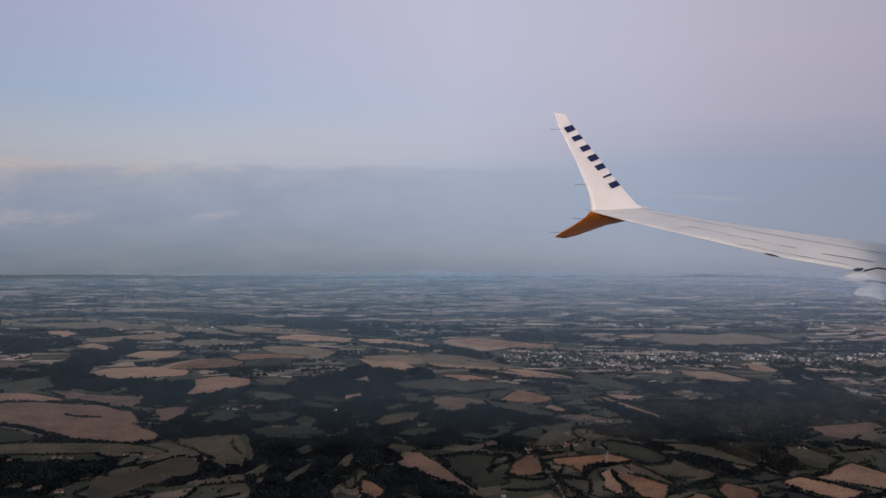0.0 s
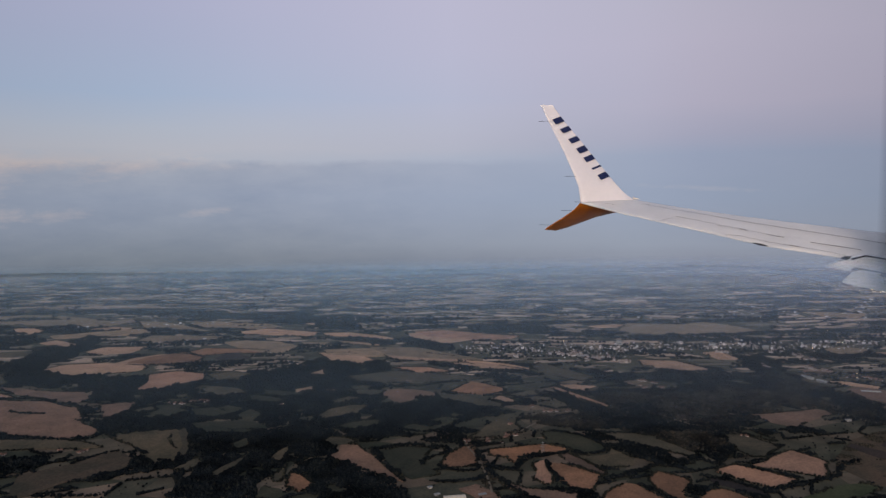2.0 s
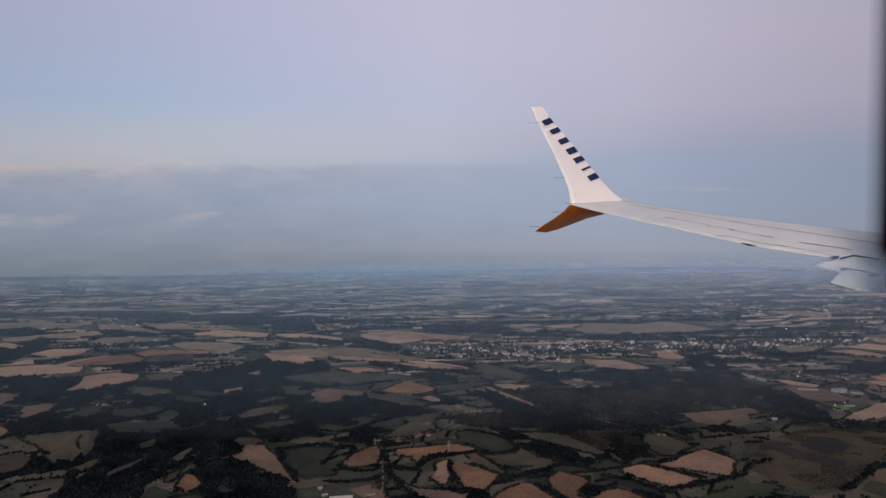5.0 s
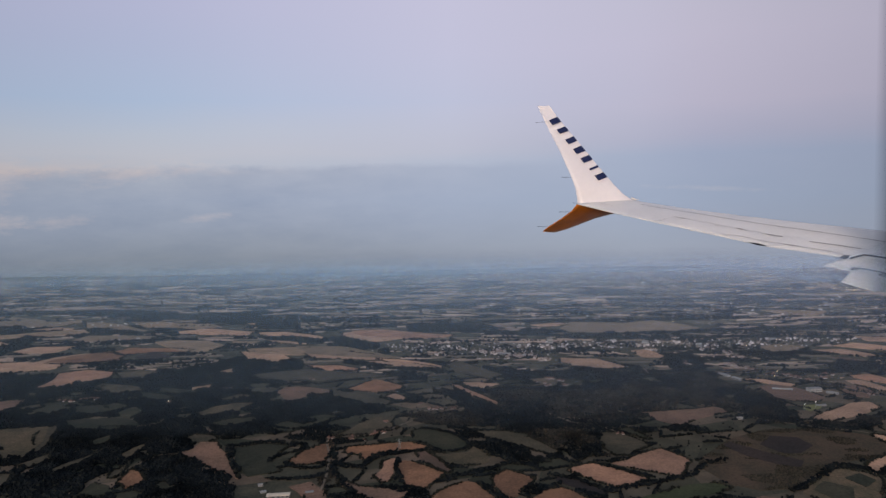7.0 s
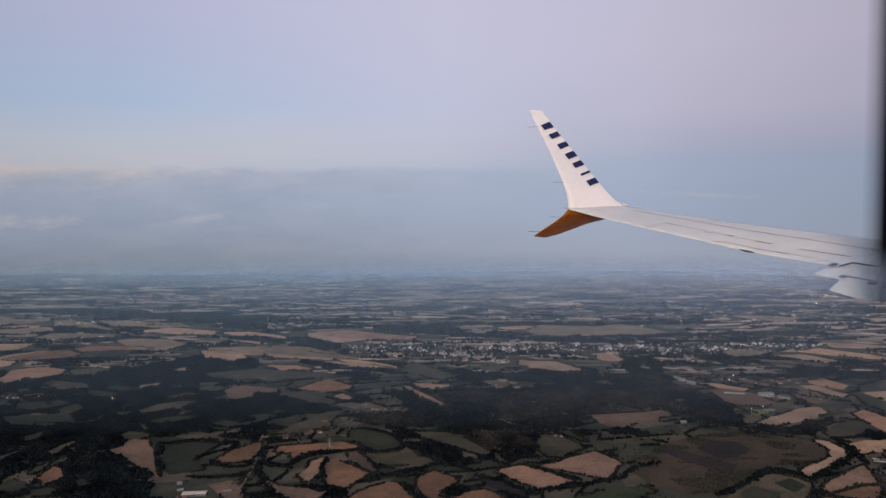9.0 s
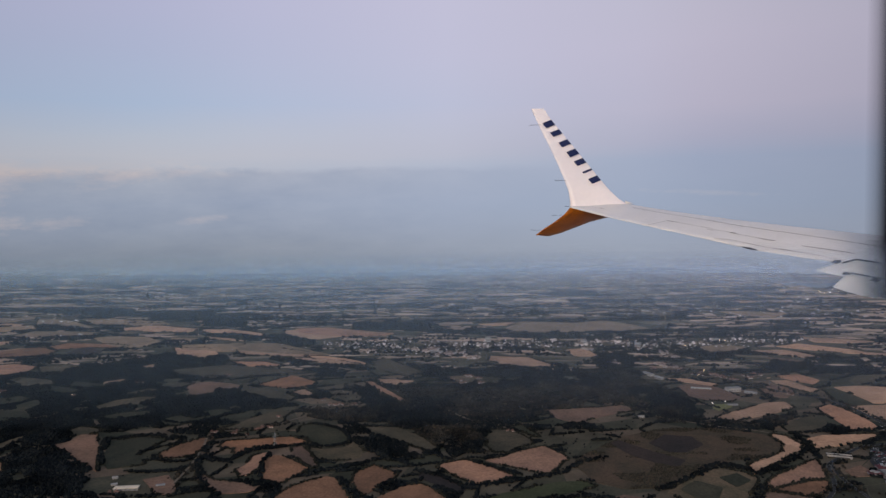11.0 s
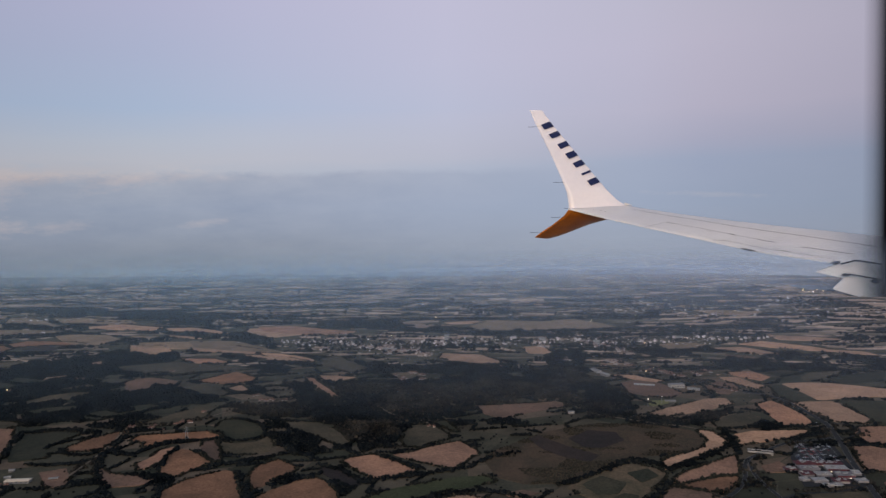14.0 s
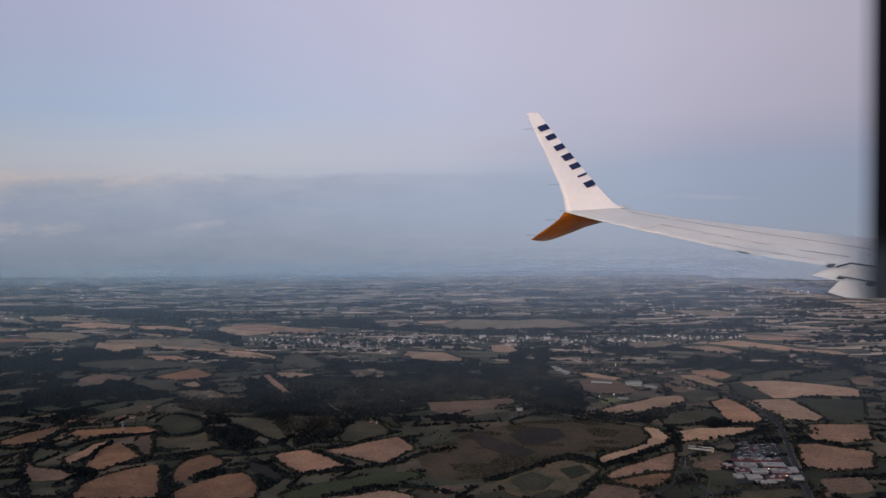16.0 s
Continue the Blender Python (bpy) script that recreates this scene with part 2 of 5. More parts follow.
# height fractions of 2000 m above z = -300 and the sky's tones there
SKY_LEFT = [(0.03, (0.172, 0.205, 0.255)), (0.06, (0.198, 0.235, 0.29)), (0.116, (0.264, 0.305, 0.375)), (0.2, (0.335, 0.385, 0.492)), (0.27, (0.355, 0.411, 0.535)), (0.35, (0.423, 0.465, 0.57)), (0.4, (0.483, 0.5, 0.59)), (0.46, (0.46, 0.505, 0.625)), (0.55, (0.396, 0.484, 0.672)), (0.7, (0.418, 0.465, 0.66)), (0.86, (0.447, 0.46, 0.66)), (1.0, (0.447, 0.46, 0.66))]
SKY_RIGHT = [(0.03, (0.235, 0.25, 0.331)), (0.06, (0.266, 0.285, 0.375)), (0.116, (0.313, 0.345, 0.449)), (0.25, (0.314, 0.364, 0.505)), (0.37, (0.329, 0.373, 0.525)), (0.43, (0.388, 0.39, 0.533)), (0.52, (0.454, 0.428, 0.568)), (0.69, (0.49, 0.458, 0.602)), (0.86, (0.484, 0.463, 0.602)), (1.0, (0.484, 0.463, 0.602))]
WISPS = [(-1275, 148, 130, 28, 0.12, 0.30), (-1960, 145, 180, 36, 0.1, 0.28), (-2180, 360, 130, 130, 0.3, 0.30), (-2165, 148, 100, 60, 0.0, 0.34),
         (-1600, 400, 300, 50, 0.22, 0.28), (-1380, 415, 170, 36, 0.3, 0.25), (1524, 254, 330, 18, -0.06, 0.16)]
M_SKY = sky_material()


def haze_sheet_material(name, foot, peak, top, most, east, west):
    """Haze painted on an upright sheet: clear at its foot, thickest at its middle height, gone at its top."""
    m = bpy.data.materials.new(name)
    m.use_nodes = True
    t = m.node_tree
    t.nodes.clear()
    pos = t.nodes.new("ShaderNodeNewGeometry").outputs["Position"]
    sep = t.nodes.new("ShaderNodeSeparateXYZ")
    t.links.new(pos, sep.inputs[0])
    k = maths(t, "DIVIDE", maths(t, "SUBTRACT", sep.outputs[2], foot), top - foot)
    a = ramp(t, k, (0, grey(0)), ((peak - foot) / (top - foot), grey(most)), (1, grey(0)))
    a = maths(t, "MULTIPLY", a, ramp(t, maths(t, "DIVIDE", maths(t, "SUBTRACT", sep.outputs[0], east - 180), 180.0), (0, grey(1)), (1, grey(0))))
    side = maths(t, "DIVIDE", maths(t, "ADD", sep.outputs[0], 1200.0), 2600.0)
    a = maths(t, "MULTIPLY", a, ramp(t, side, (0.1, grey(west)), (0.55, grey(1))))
    # haze colour painted in: duller to the west, paler to the east
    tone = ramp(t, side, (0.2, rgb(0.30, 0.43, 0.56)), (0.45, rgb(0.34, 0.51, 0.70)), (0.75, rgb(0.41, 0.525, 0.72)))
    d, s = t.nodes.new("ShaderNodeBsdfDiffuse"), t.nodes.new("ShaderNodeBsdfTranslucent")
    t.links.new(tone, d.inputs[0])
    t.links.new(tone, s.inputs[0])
    both = t.nodes.new("ShaderNodeMixShader")
    t.links.new(d.outputs[0], both.inputs[1])
    t.links.new(s.outputs[0], both.inputs[2])
    clear = t.nodes.new("ShaderNodeBsdfTransparent")
    mx = t.nodes.new("ShaderNodeMixShader")
    t.links.new(a, mx.inputs[0])
    t.links.new(clear.outputs[0], mx.inputs[1])
    t.links.new(both.outputs[0], mx.inputs[2])
    o = t.nodes.new("ShaderNodeOutputMaterial")
    t.links.new(mx.outputs[0], o.inputs[0])
    return m


# ---- mesh helpers ----
def mesh_of(name, bm, material):
    me = bpy.data.meshes.new(name)
    bmesh.ops.recalc_face_normals(bm, faces=bm.faces[:])
    bm.to_mesh(me)
    bm.free()
    me.materials.append(material)
    return me


def part(name, bm, material, parent, label=""):
    ob = new(name, mesh_of(name, bm, material))
    ob.parent = parent
    return tagged(ob, label)


def raw(name, verts, faces, material, smooth=False):
    me = bpy.data.meshes.new(name)
    verts, faces = np.asarray(verts, np.float32), np.asarray(faces, np.int32)
    n = faces.shape[1]
    me.vertices.add(len(verts))
    me.vertices.foreach_set("co", verts.ravel())
    me.loops.add(faces.size)
    me.loops.foreach_set("vertex_index", faces.ravel())
    me.polygons.add(len(faces))
    me.polygons.foreach_set("loop_start", np.arange(0, faces.size, n, dtype=np.int32))
    me.polygons.foreach_set("use_smooth", np.full(len(faces), smooth))
    me.update(calc_edges=True)
    me.validate()
    me.materials.append(material)
    return new(name, me)


def box(bm, x0, y0, z0, x1, y1, z1):
    vs = [bm.verts.new((x, y, z)) for z in (z0, z1) for x, y in ((x0, y0), (x1, y0), (x1, y1), (x0, y1))]
    for f in ((3, 2, 1, 0), (4, 5, 6, 7), (0, 1, 5, 4), (1, 2, 6, 5), (2, 3, 7, 6), (3, 0, 4, 7)):
        bm.faces.new([vs[i] for i in f])


def smooth_outline(pts, rounds=1):
    """Cuts the corners of a closed outline and lets its edges wander a little, as old field bounds do."""
    p = np.array(pts, float)
    for _ in range(rounds):
        q = np.roll(p, -1, 0)
        p = np.stack([p * 0.93 + q * 0.07, p * 0.07 + q * 0.93], 1).reshape(-1, 2)
    fine = []
    for a, b in zip(p, np.roll(p, -1, 0)):
        n = max(1, int(np.hypot(*(b - a)) / 6))
        fine += [a + (b - a) * k / n for k in range(n)]
    return np.array([(x + 1.2 * noise.noise((x * 0.08, y * 0.08, 1.7)), y + 1.2 * noise.noise((x * 0.08, y * 0.08, 8.1))) for x, y in fine])


def inside(px, py, poly):
    """Which of the points lie in the outline."""
    hit = np.zeros(len(px), bool)
    a, b = poly, np.roll(poly, -1, 0)
    for (x0, y0), (x1, y1) in zip(a, b):
        if y0 != y1:
            hit ^= ((y0 > py) != (y1 > py)) & (px < (x1 - x0) * (py - y0) / (y1 - y0) + x0)
    return hit


RNG = np.random.default_rng(7)
GOLDEN = (1 + 5 ** 0.5) / 2
ICO = np.array([(-1, GOLDEN, 0), (1, GOLDEN, 0), (-1, -GOLDEN, 0), (1, -GOLDEN, 0), (0, -1, GOLDEN), (0, 1, GOLDEN),
                (0, -1, -GOLDEN), (0, 1, -GOLDEN), (GOLDEN, 0, -1), (GOLDEN, 0, 1), (-GOLDEN, 0, -1), (-GOLDEN, 0, 1)]) / 1.902
ICO_FACES = np.array([(0, 11, 5), (0, 5, 1), (0, 1, 7), (0, 7, 10), (0, 10, 11), (1, 5, 9), (5, 11, 4), (11, 10, 2), (10, 7, 6), (7, 1, 8),
                      (3, 9, 4), (3, 4, 2), (3, 2, 6), (3, 6, 8), (3, 8, 9), (4, 9, 5), (2, 4, 11), (6, 2, 10), (8, 6, 7), (9, 8, 1)])


def crowns(name, x, y, z, r, material, label, category="trees", tall=0.75):
    """Tree crowns as one mesh: an uneven many-sided clump at each place."""
    n = len(x)
    turn = RNG.uniform(0, 6.3, n)
    v = ICO[None] * (1 + RNG.uniform(-0.32, 0.32, (n, 12, 1)))
    c, s = np.cos(turn)[:, None], np.sin(turn)[:, None]
    vx, vy = v[:, :, 0] * c - v[:, :, 1] * s, v[:, :, 0] * s + v[:, :, 1] * c
    high = r * RNG.uniform(tall * 0.7, tall * 1.35, n)
    out = np.stack([x[:, None] + vx * r[:, None], y[:, None] + vy * r[:, None] * RNG.uniform(0.8, 1.2, (n, 1)), z[:, None] + high[:, None] * 0.75 + v[:, :, 2] * high[:, None]], -1)
    faces = (ICO_FACES[None] + 12 * np.arange(n)[:, None, None]).reshape(-1, 3)
    return tagged(raw(name, out.reshape(-1, 3), faces, material), label, category, kind="stuff")


# ---- the land: one sheet, a level plateau that falls away to a lower plain far off ----
def brow(x):
    k = np.clip((x - 930) / 230, 0, 1)
    return 2260 - 720 * k * k * (3 - 2 * k)


def height(x, y):
    x, y = np.asarray(x, float), np.asarray(y, float)
    d = np.maximum(y - brow(x), 0)
    fall = np.minimum(d * 0.155 + np.minimum(d, 60) * 0.3, 190 + 80 * np.clip((1450 - x) / 450, 0, 1))
    return -fall


def make_ground():
    xs = np.concatenate([np.linspace(-4200, -1000, 12)[:-1], np.linspace(-1000, 2400, 86), np.linspace(2400, 4600, 10)[1:]])
    ys = np.concatenate([np.linspace(-2600, 0, 8)[:-1], np.linspace(0, 4600, 150)])
    gx, gy = np.meshgrid(xs, ys)
    v = np.stack([gx, gy, height(gx, gy)], -1).reshape(-1, 3)
    nx = len(xs)
    i = (np.arange(len(ys) - 1)[:, None] * nx + np.arange(nx - 1)[None]).ravel()
    f = np.stack([i, i + 1, i + nx + 1, i + nx], -1)
    tagged(raw("ground", v, f, M_GROUND, True), "dark rough heath and grass between the fields", "ground", kind="structure")


make_ground()


def make_sky():
    n = 48
    a = np.radians(np.linspace(-72, 72, n))
    v = [(236 + 4250 * math.sin(q), 50 + 4250 * math.cos(q), z) for z in (-420, 1900) for q in a]
    f = [(i, i + 1, n + i + 1, n + i) for i in range(n - 1)]
    tagged(raw("backdrop", v, f, M_SKY, True), "pale blue and pink dusk sky with a low cloud bank", "sky", kind="structure")


make_sky()


def make_haze_sheet(y, foot, peak, top, most, east=9000, west=0.5):
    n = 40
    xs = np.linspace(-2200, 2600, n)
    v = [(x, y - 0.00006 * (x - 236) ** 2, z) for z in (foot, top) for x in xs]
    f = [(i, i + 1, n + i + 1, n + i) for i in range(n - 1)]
    tagged(raw("haze", v, f, haze_sheet_material("haze", foot, peak, top, most, east, west), True), "thin upright sheet tinted as bluish evening haze over the distant land", "haze", kind="stuff")


# upright sheets whose tint and opacity imitate distance haze; there is no volume
make_haze_sheet(690, 0.2, 62, 150, 0.095)
make_haze_sheet(1010, 0.2, 114, 150, 0.35, 940)
make_haze_sheet(1350, 0.2, 85, 118, 0.39, 980)
make_haze_sheet(1800, 0.2, 45, 70, 0.42, 1180)
make_haze_sheet(2090, -8, 8, 34, 0.5, 1150, west=0.7)
make_haze_sheet(2960, -210, -130, -70, 0.2)
make_haze_sheet(3450, -290, -182, -124, 0.48, west=0.3)

# ---- fields ----
PLOTS = []
WORDS = {"russet": "dull reddish-brown ploughed field bordered by dark hedges", "bare": "bare pinkish-brown ploughed field bordered by dark hedges", "stubble": "orange-brown stubble field bordered by dark hedges", "tan": "pale tan dry grass field",
         "pasture": "grey-green grazed pasture", "meadow": "dark green meadow among the woods", "plough": "dark brown freshly ploughed field", "fallow": "dark brown fallow land with rough growth", "scrub": "mottled green and tan rough field", "grass": "green grass field beside a hedge", "hay": "dull brown hay meadow on open rolling land"}


def hedge(outline, gap):
    """A row of bushes and small trees along an outline."""
    p, q = outline, np.roll(outline, -1, 0)
    xs, ys = [], []
    for (x0, y0), (x1, y1) in zip(p, q):
        n = max(1, int(math.hypot(x1 - x0, y1 - y0) / 0.5))
        k = (np.arange(n) + RNG.uniform(0, 1, n)) / n
        xs.append(x0 + (x1 - x0) * k)
        ys.append(y0 + (y1 - y0) * k)
    x, y = np.concatenate(xs), np.concatenate(ys)
    keep = np.array([noise.noise((a * 0.03, b * 0.03, 3.3)) > gap for a, b in zip(x, y)])
    for o in PLOTS[1:]:
        keep &= ~inside(x, y, o.mean(0) + (o - o.mean(0)) * 0.95)
    x, y = x[keep], y[keep]
    n = len(x)
    if n < 4:
        return
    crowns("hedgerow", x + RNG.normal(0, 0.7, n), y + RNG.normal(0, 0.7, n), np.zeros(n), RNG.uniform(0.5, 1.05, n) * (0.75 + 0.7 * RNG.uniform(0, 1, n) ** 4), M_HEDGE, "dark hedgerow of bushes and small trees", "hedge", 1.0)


def plot(sort, *corners):
    outline = smooth_outline(corners)
    bm = bmesh.new()
    top = [bm.verts.new((x, y, 0.25 + 0.004 * len(PLOTS))) for x, y in outline]
    bm.faces.new(top)
    bot = [bm.verts.new((x, y, -0.2)) for x, y in outline]
    n = len(top)
    for i in range(n):
        bm.faces.new((top[i], bot[i], bot[(i + 1) % n], top[(i + 1) % n]))
    bmesh.ops.triangulate(bm, faces=[f for f in bm.faces if len(f.verts) > 4])
    tagged(new("field", mesh_of("field", bm, M[sort])), WORDS[sort], "field", "fields of the plateau", "structure")
    mid = outline.mean(0)
    hedge(outline, 0.22 * (mid[0] > 600) + 0.1 * (mid[1] > 800) + 0.15 * (mid[1] > 1000) + {"grass": 0.0, "bare": -0.35, "stubble": -0.35, "tan": -0.25, "plough": 2.0, "fallow": 2.0, "scrub": 0.1, "russet": 0.0}.get(sort, -0.1) + 2.0 * (sort == "russet" and len(PLOTS) > 1 and bool(inside(mid[:1], mid[1:], PLOTS[0])[0])))
    PLOTS.append(outline)


plot("fallow", (400, 606), (412, 628), (445, 667), (468, 683), (497, 697), (540, 695), (573, 678), (577, 652), (566, 631), (543, 618), (526, 615), (505, 600), (488, 588), (468, 572), (453, 559), (431, 556), (412, 568))
plot("russet", (386, 753), (415, 756), (452, 765), (468, 770), (484, 752), (460, 741), (449, 735), (433, 722), (416, 709), (401, 721))
plot("stubble", (103, 642), (103, 656), (123, 661), (136, 665), (160, 669), (179, 655), (174, 649), (159, 645), (145, 645), (132, 637), (129, 620), (124, 621), (118, 635))
plot("bare", (136, 587), (141, 600), (139, 619), (146, 626), (152, 629), (150, 616), (152, 599), (153, 589), (151, 578), (145, 575))
plot("stubble", (157, 584), (153, 603), (154, 614), (157, 623), (170, 617), (184, 604), (194, 594), (190, 582), (184, 565), (176, 562), (163, 572))
plot("russet", (165, 640), (175, 647), (192, 618), (200, 596), (195, 594), (185, 605), (174, 620))
plot("stubble", (184, 511), (181, 534), (187, 553), (197, 566), (212, 577), (219, 574), (232, 548), (248, 514))
plot("stubble", (232, 565), (233, 587), (244, 602), (260, 588), (266, 580), (260, 568), (252, 555), (251, 549), (245, 539))
plot("stubble", (251, 527), (258, 542), (272, 559), (284, 565), (293, 556), (304, 541), (310, 517), (260, 511))
plot("meadow", (175, 661), (161, 681), (159, 700), (170, 709), (191, 699), (208, 679), (214, 659), (209, 648), (197, 642), (186, 648))
plot("pasture", (178, 644), (195, 636), (212, 641), (217, 656), (229, 639), (231, 619), (222, 611), (204, 610), (194, 615))
plot("pasture", (84, 684), (96, 706), (108, 733), (120, 748), (140, 748), (135, 728), (140, 712), (132, 696), (118, 686), (96, 679))
plot("stubble", (66, 851), (79, 871), (86, 886), (97, 898), (113, 886), (135, 866), (133, 849), (115, 838), (94, 840))
plot("tan", (116, 820), (128, 835), (141, 817), (142, 803), (126, 807))
plot("russet", (13, 796), (-14, 845), (-9, 865), (16, 868), (48, 851), (56, 824), (29, 829), (19, 813))
plot("pasture", (49, 851), (84, 835), (129, 802), (124, 783), (97, 797), (60, 821))
plot("bare", (293, 597), (299, 606), (316, 614), (330, 603), (347, 588), (353, 580), (339, 568), (324, 564), (314, 573))
plot("bare", (330, 613), (343, 619), (358, 632), (381, 648), (392, 629), (399, 616), (391, 608), (387, 593), (378, 584), (362, 592), (345, 602))
plot("plough", (281, 577), (282, 587), (296, 584), (312, 567), (319, 554), (314, 548), (301, 556))
plot("pasture", (213, 705), (226, 696), (246, 697), (264, 684), (281, 662), (292, 642), (286, 631), (273, 642), (251, 664), (230, 679))
plot("pasture", (332, 649), (332, 669), (342, 691), (353, 690), (371, 664), (373, 652), (361, 643), (350, 630), (338, 631))
plot("meadow", (353, 698), (364, 705), (371, 692), (380, 669), (372, 671))
plot("grass", (323, 526), (341, 546), (362, 557), (383, 569), (406, 571), (412, 561), (394, 550), (376, 542), (360, 532), (349, 520), (329, 514))
plot("tan", (361, 521), (375, 530), (390, 537), (404, 531), (413, 524), (396, 517), (368, 514))
plot("russet", (416, 540), (428, 546), (440, 541), (429, 534), (419, 535))
plot("tan", (200, 881), (224, 878), (250, 870), (236, 858), (227, 847), (210, 861))
plot("bare", (189, 869), (201, 866), (227, 824), (250, 783), (241, 783), (218, 818), (200, 844))
plot("tan", (80, 1015), (114, 1007), (152, 988), (180, 962), (176, 951), (140, 980), (97, 992))
plot("plough", (436, 654), (445, 662), (468, 634), (489, 615), (480, 600), (464, 608), (447, 627))
plot("plough", (469, 655), (487, 677), (510, 672), (513, 651), (492, 630), (478, 634))
plot("fallow", (514, 652), (531, 657), (535, 636), (523, 620), (507, 616))
plot("scrub", (458, 551), (484, 581), (508, 598), (524, 590), (531, 579), (525, 565), (512, 545), (503, 529), (489, 522), (475, 530))
plot("tan", (528, 597), (543, 615), (556, 623), (571, 635), (579, 656), (576, 674), (580, 681), (589, 674), (594, 652), (586, 638), (573, 625), (558, 609), (549, 603), (540, 593), (531, 586))
plot("bare", (530, 562), (537, 576), (550, 588), (569, 603), (585, 615), (591, 619), (584, 589), (579, 578), (564, 576), (551, 568), (539, 561))
plot("stubble", (527, 556), (547, 564), (563, 573), (578, 575), (575, 561), (561, 545), (551, 548), (538, 553))
plot("russet", (513, 528), (523, 548), (528, 554), (541, 550), (557, 543), (552, 531), (547, 523), (516, 521))
plot("tan", (546, 726), (560, 740), (583, 756), (613, 779), (632, 781), (633, 761), (610, 743), (583, 727), (562, 718), (552, 719))
plot("russet", (540, 843), (565, 859), (585, 836), (596, 800), (579, 780), (556, 789), (542, 804))
plot("tan", (530, 881), (561, 878), (590, 851), (580, 841), (553, 862))
plot("tan", (336, 1006), (389, 994), (422, 941), (387, 935), (358, 951), (334, 976))
plot("tan", (441, 1045), (468, 1053), (480, 1005), (465, 976), (450, 994))
plot("pasture", (181, 969), (195, 995), (232, 945), (262, 909), (236, 893), (198, 924))
plot("tan", (652, 882), (666, 876), (679, 842), (687, 825), (671, 815), (660, 830), (652, 855))
plot("russet", (622, 829), (645, 849), (657, 839), (657, 818), (640, 795), (627, 801))
plot("bare", (663, 890), (695, 896), (706, 868), (691, 850), (673, 868))
plot("meadow", (690, 828), (702, 833), (709, 805), (713, 773), (693, 768), (684, 789))
plot("tan", (705, 838), (728, 843), (755, 841), (782, 826), (808, 813), (791, 776), (776, 786), (753, 782), (715, 773), (712, 807))
plot("tan", (682, 762), (703, 768), (727, 769), (731, 742), (734, 712), (723, 697), (699, 704), (690, 730))
plot("meadow", (731, 773), (755, 773), (792, 768), (764, 703), (731, 700), (733, 742))
plot("bare", (652, 759), (671, 772), (678, 754), (681, 717), (679, 695), (653, 688), (652, 717))
plot("pasture", (596, 698), (615, 721), (638, 734), (643, 716), (632, 694), (613, 689), (596, 687))
plot("tan", (604, 668), (623, 677), (671, 681), (662, 669), (645, 661), (625, 650), (599, 640))
plot("bare", (698, 670), (711, 690), (730, 692), (760, 690), (743, 650), (713, 643), (699, 649))
plot("bare", (682, 639), (696, 641), (712, 632), (731, 623), (715, 589), (683, 582), (669, 591), (675, 616))
plot("tan", (730, 1059), (772, 1080), (827, 1030), (837, 1003), (806, 1011), (771, 1030))
plot("tan", (680, 1031), (731, 1038), (752, 1011), (764, 982), (731, 989))
plot("russet", (686, 993), (716, 982), (737, 958), (708, 955))
plot("tan", (824, 1022), (870, 1003), (875, 982), (839, 992))
plot("pasture", (736, 866), (757, 891), (794, 897), (781, 877), (751, 858), (734, 850))
plot("meadow", (747, 848), (787, 877), (829, 894), (840, 880), (815, 851), (776, 836))
plot("russet", (819, 856), (848, 867), (825, 820), (807, 824))
plot("russet", (599, 594), (616, 605), (619, 594), (612, 583), (600, 582))
plot("russet", (670, 568), (700, 572), (695, 549), (661, 538))
plot("pasture", (609, 543), (645, 550), (647, 536), (604, 529))
plot("tan", (-414, 1015), (-402, 1049), (-372, 1072), (-330, 1074), (-295, 1049), (-296, 1027), (-327, 1010), (-373, 1004))
plot("stubble", (-335, 1083), (-315, 1112), (-258, 1105), (-207, 1091), (-214, 1067), (-253, 1076), (-280, 1069), (-304, 1058))
plot("plough", (-278, 1041), (-271, 1068), (-257, 1076), (-223, 1044), (-237, 1025), (-262, 1026))
plot("bare", (-323, 873), (-323, 912), (-337, 949), (-303, 968), (-260, 951), (-253, 920), (-271, 900), (-290, 873))
plot("pasture", (-258, 947), (-224, 966), (-187, 940), (-202, 922), (-236, 917))
plot("pasture", (-239, 869), (-237, 891), (-193, 876), (-178, 855), (-213, 848))
plot("meadow", (-188, 735), (-170, 750), (-144, 746), (-120, 730), (-136, 721), (-171, 721))
plot("pasture", (-209, 690), (-216, 718), (-204, 727), (-192, 695), (-179, 663), (-179, 647))
plot("russet", (-47, 642), (-37, 654), (-37, 672), (-22, 673), (-3, 641), (20, 595), (28, 582), (9, 598), (-9, 614), (-25, 627))
plot("pasture", (-57, 686), (-51, 696), (-32, 691), (-23, 681), (-35, 672), (-42, 670))
plot("pasture", (-82, 587), (-85, 601), (-80, 614), (-80, 625), (-75, 601), (-75, 585))
plot("stubble", (-68, 576), (-71, 593), (-71, 607), (-59, 598), (-48, 583), (-50, 571), (-57, 565))
plot("meadow", (-89, 554), (-89, 577), (-72, 571), (-63, 560), (-72, 549))
plot("pasture", (-77, 763), (-66, 788), (-46, 801), (-25, 800), (-28, 779), (-48, 759), (-66, 751))
plot("tan", (-120, 944), (-105, 970), (-94, 931), (-105, 929))
plot("meadow", (0, 654), (21, 666), (51, 661), (45, 642), (43, 620), (59, 599), (46, 594), (34, 588), (20, 606))
plot("stubble", (58, 623), (66, 646), (77, 662), (91, 670), (93, 641), (90, 620), (78, 614), (65, 615))
plot("russet", (102, 596), (114, 580), (128, 569), (144, 564), (162, 560), (169, 556), (161, 545), (144, 542), (127, 553), (113, 569))
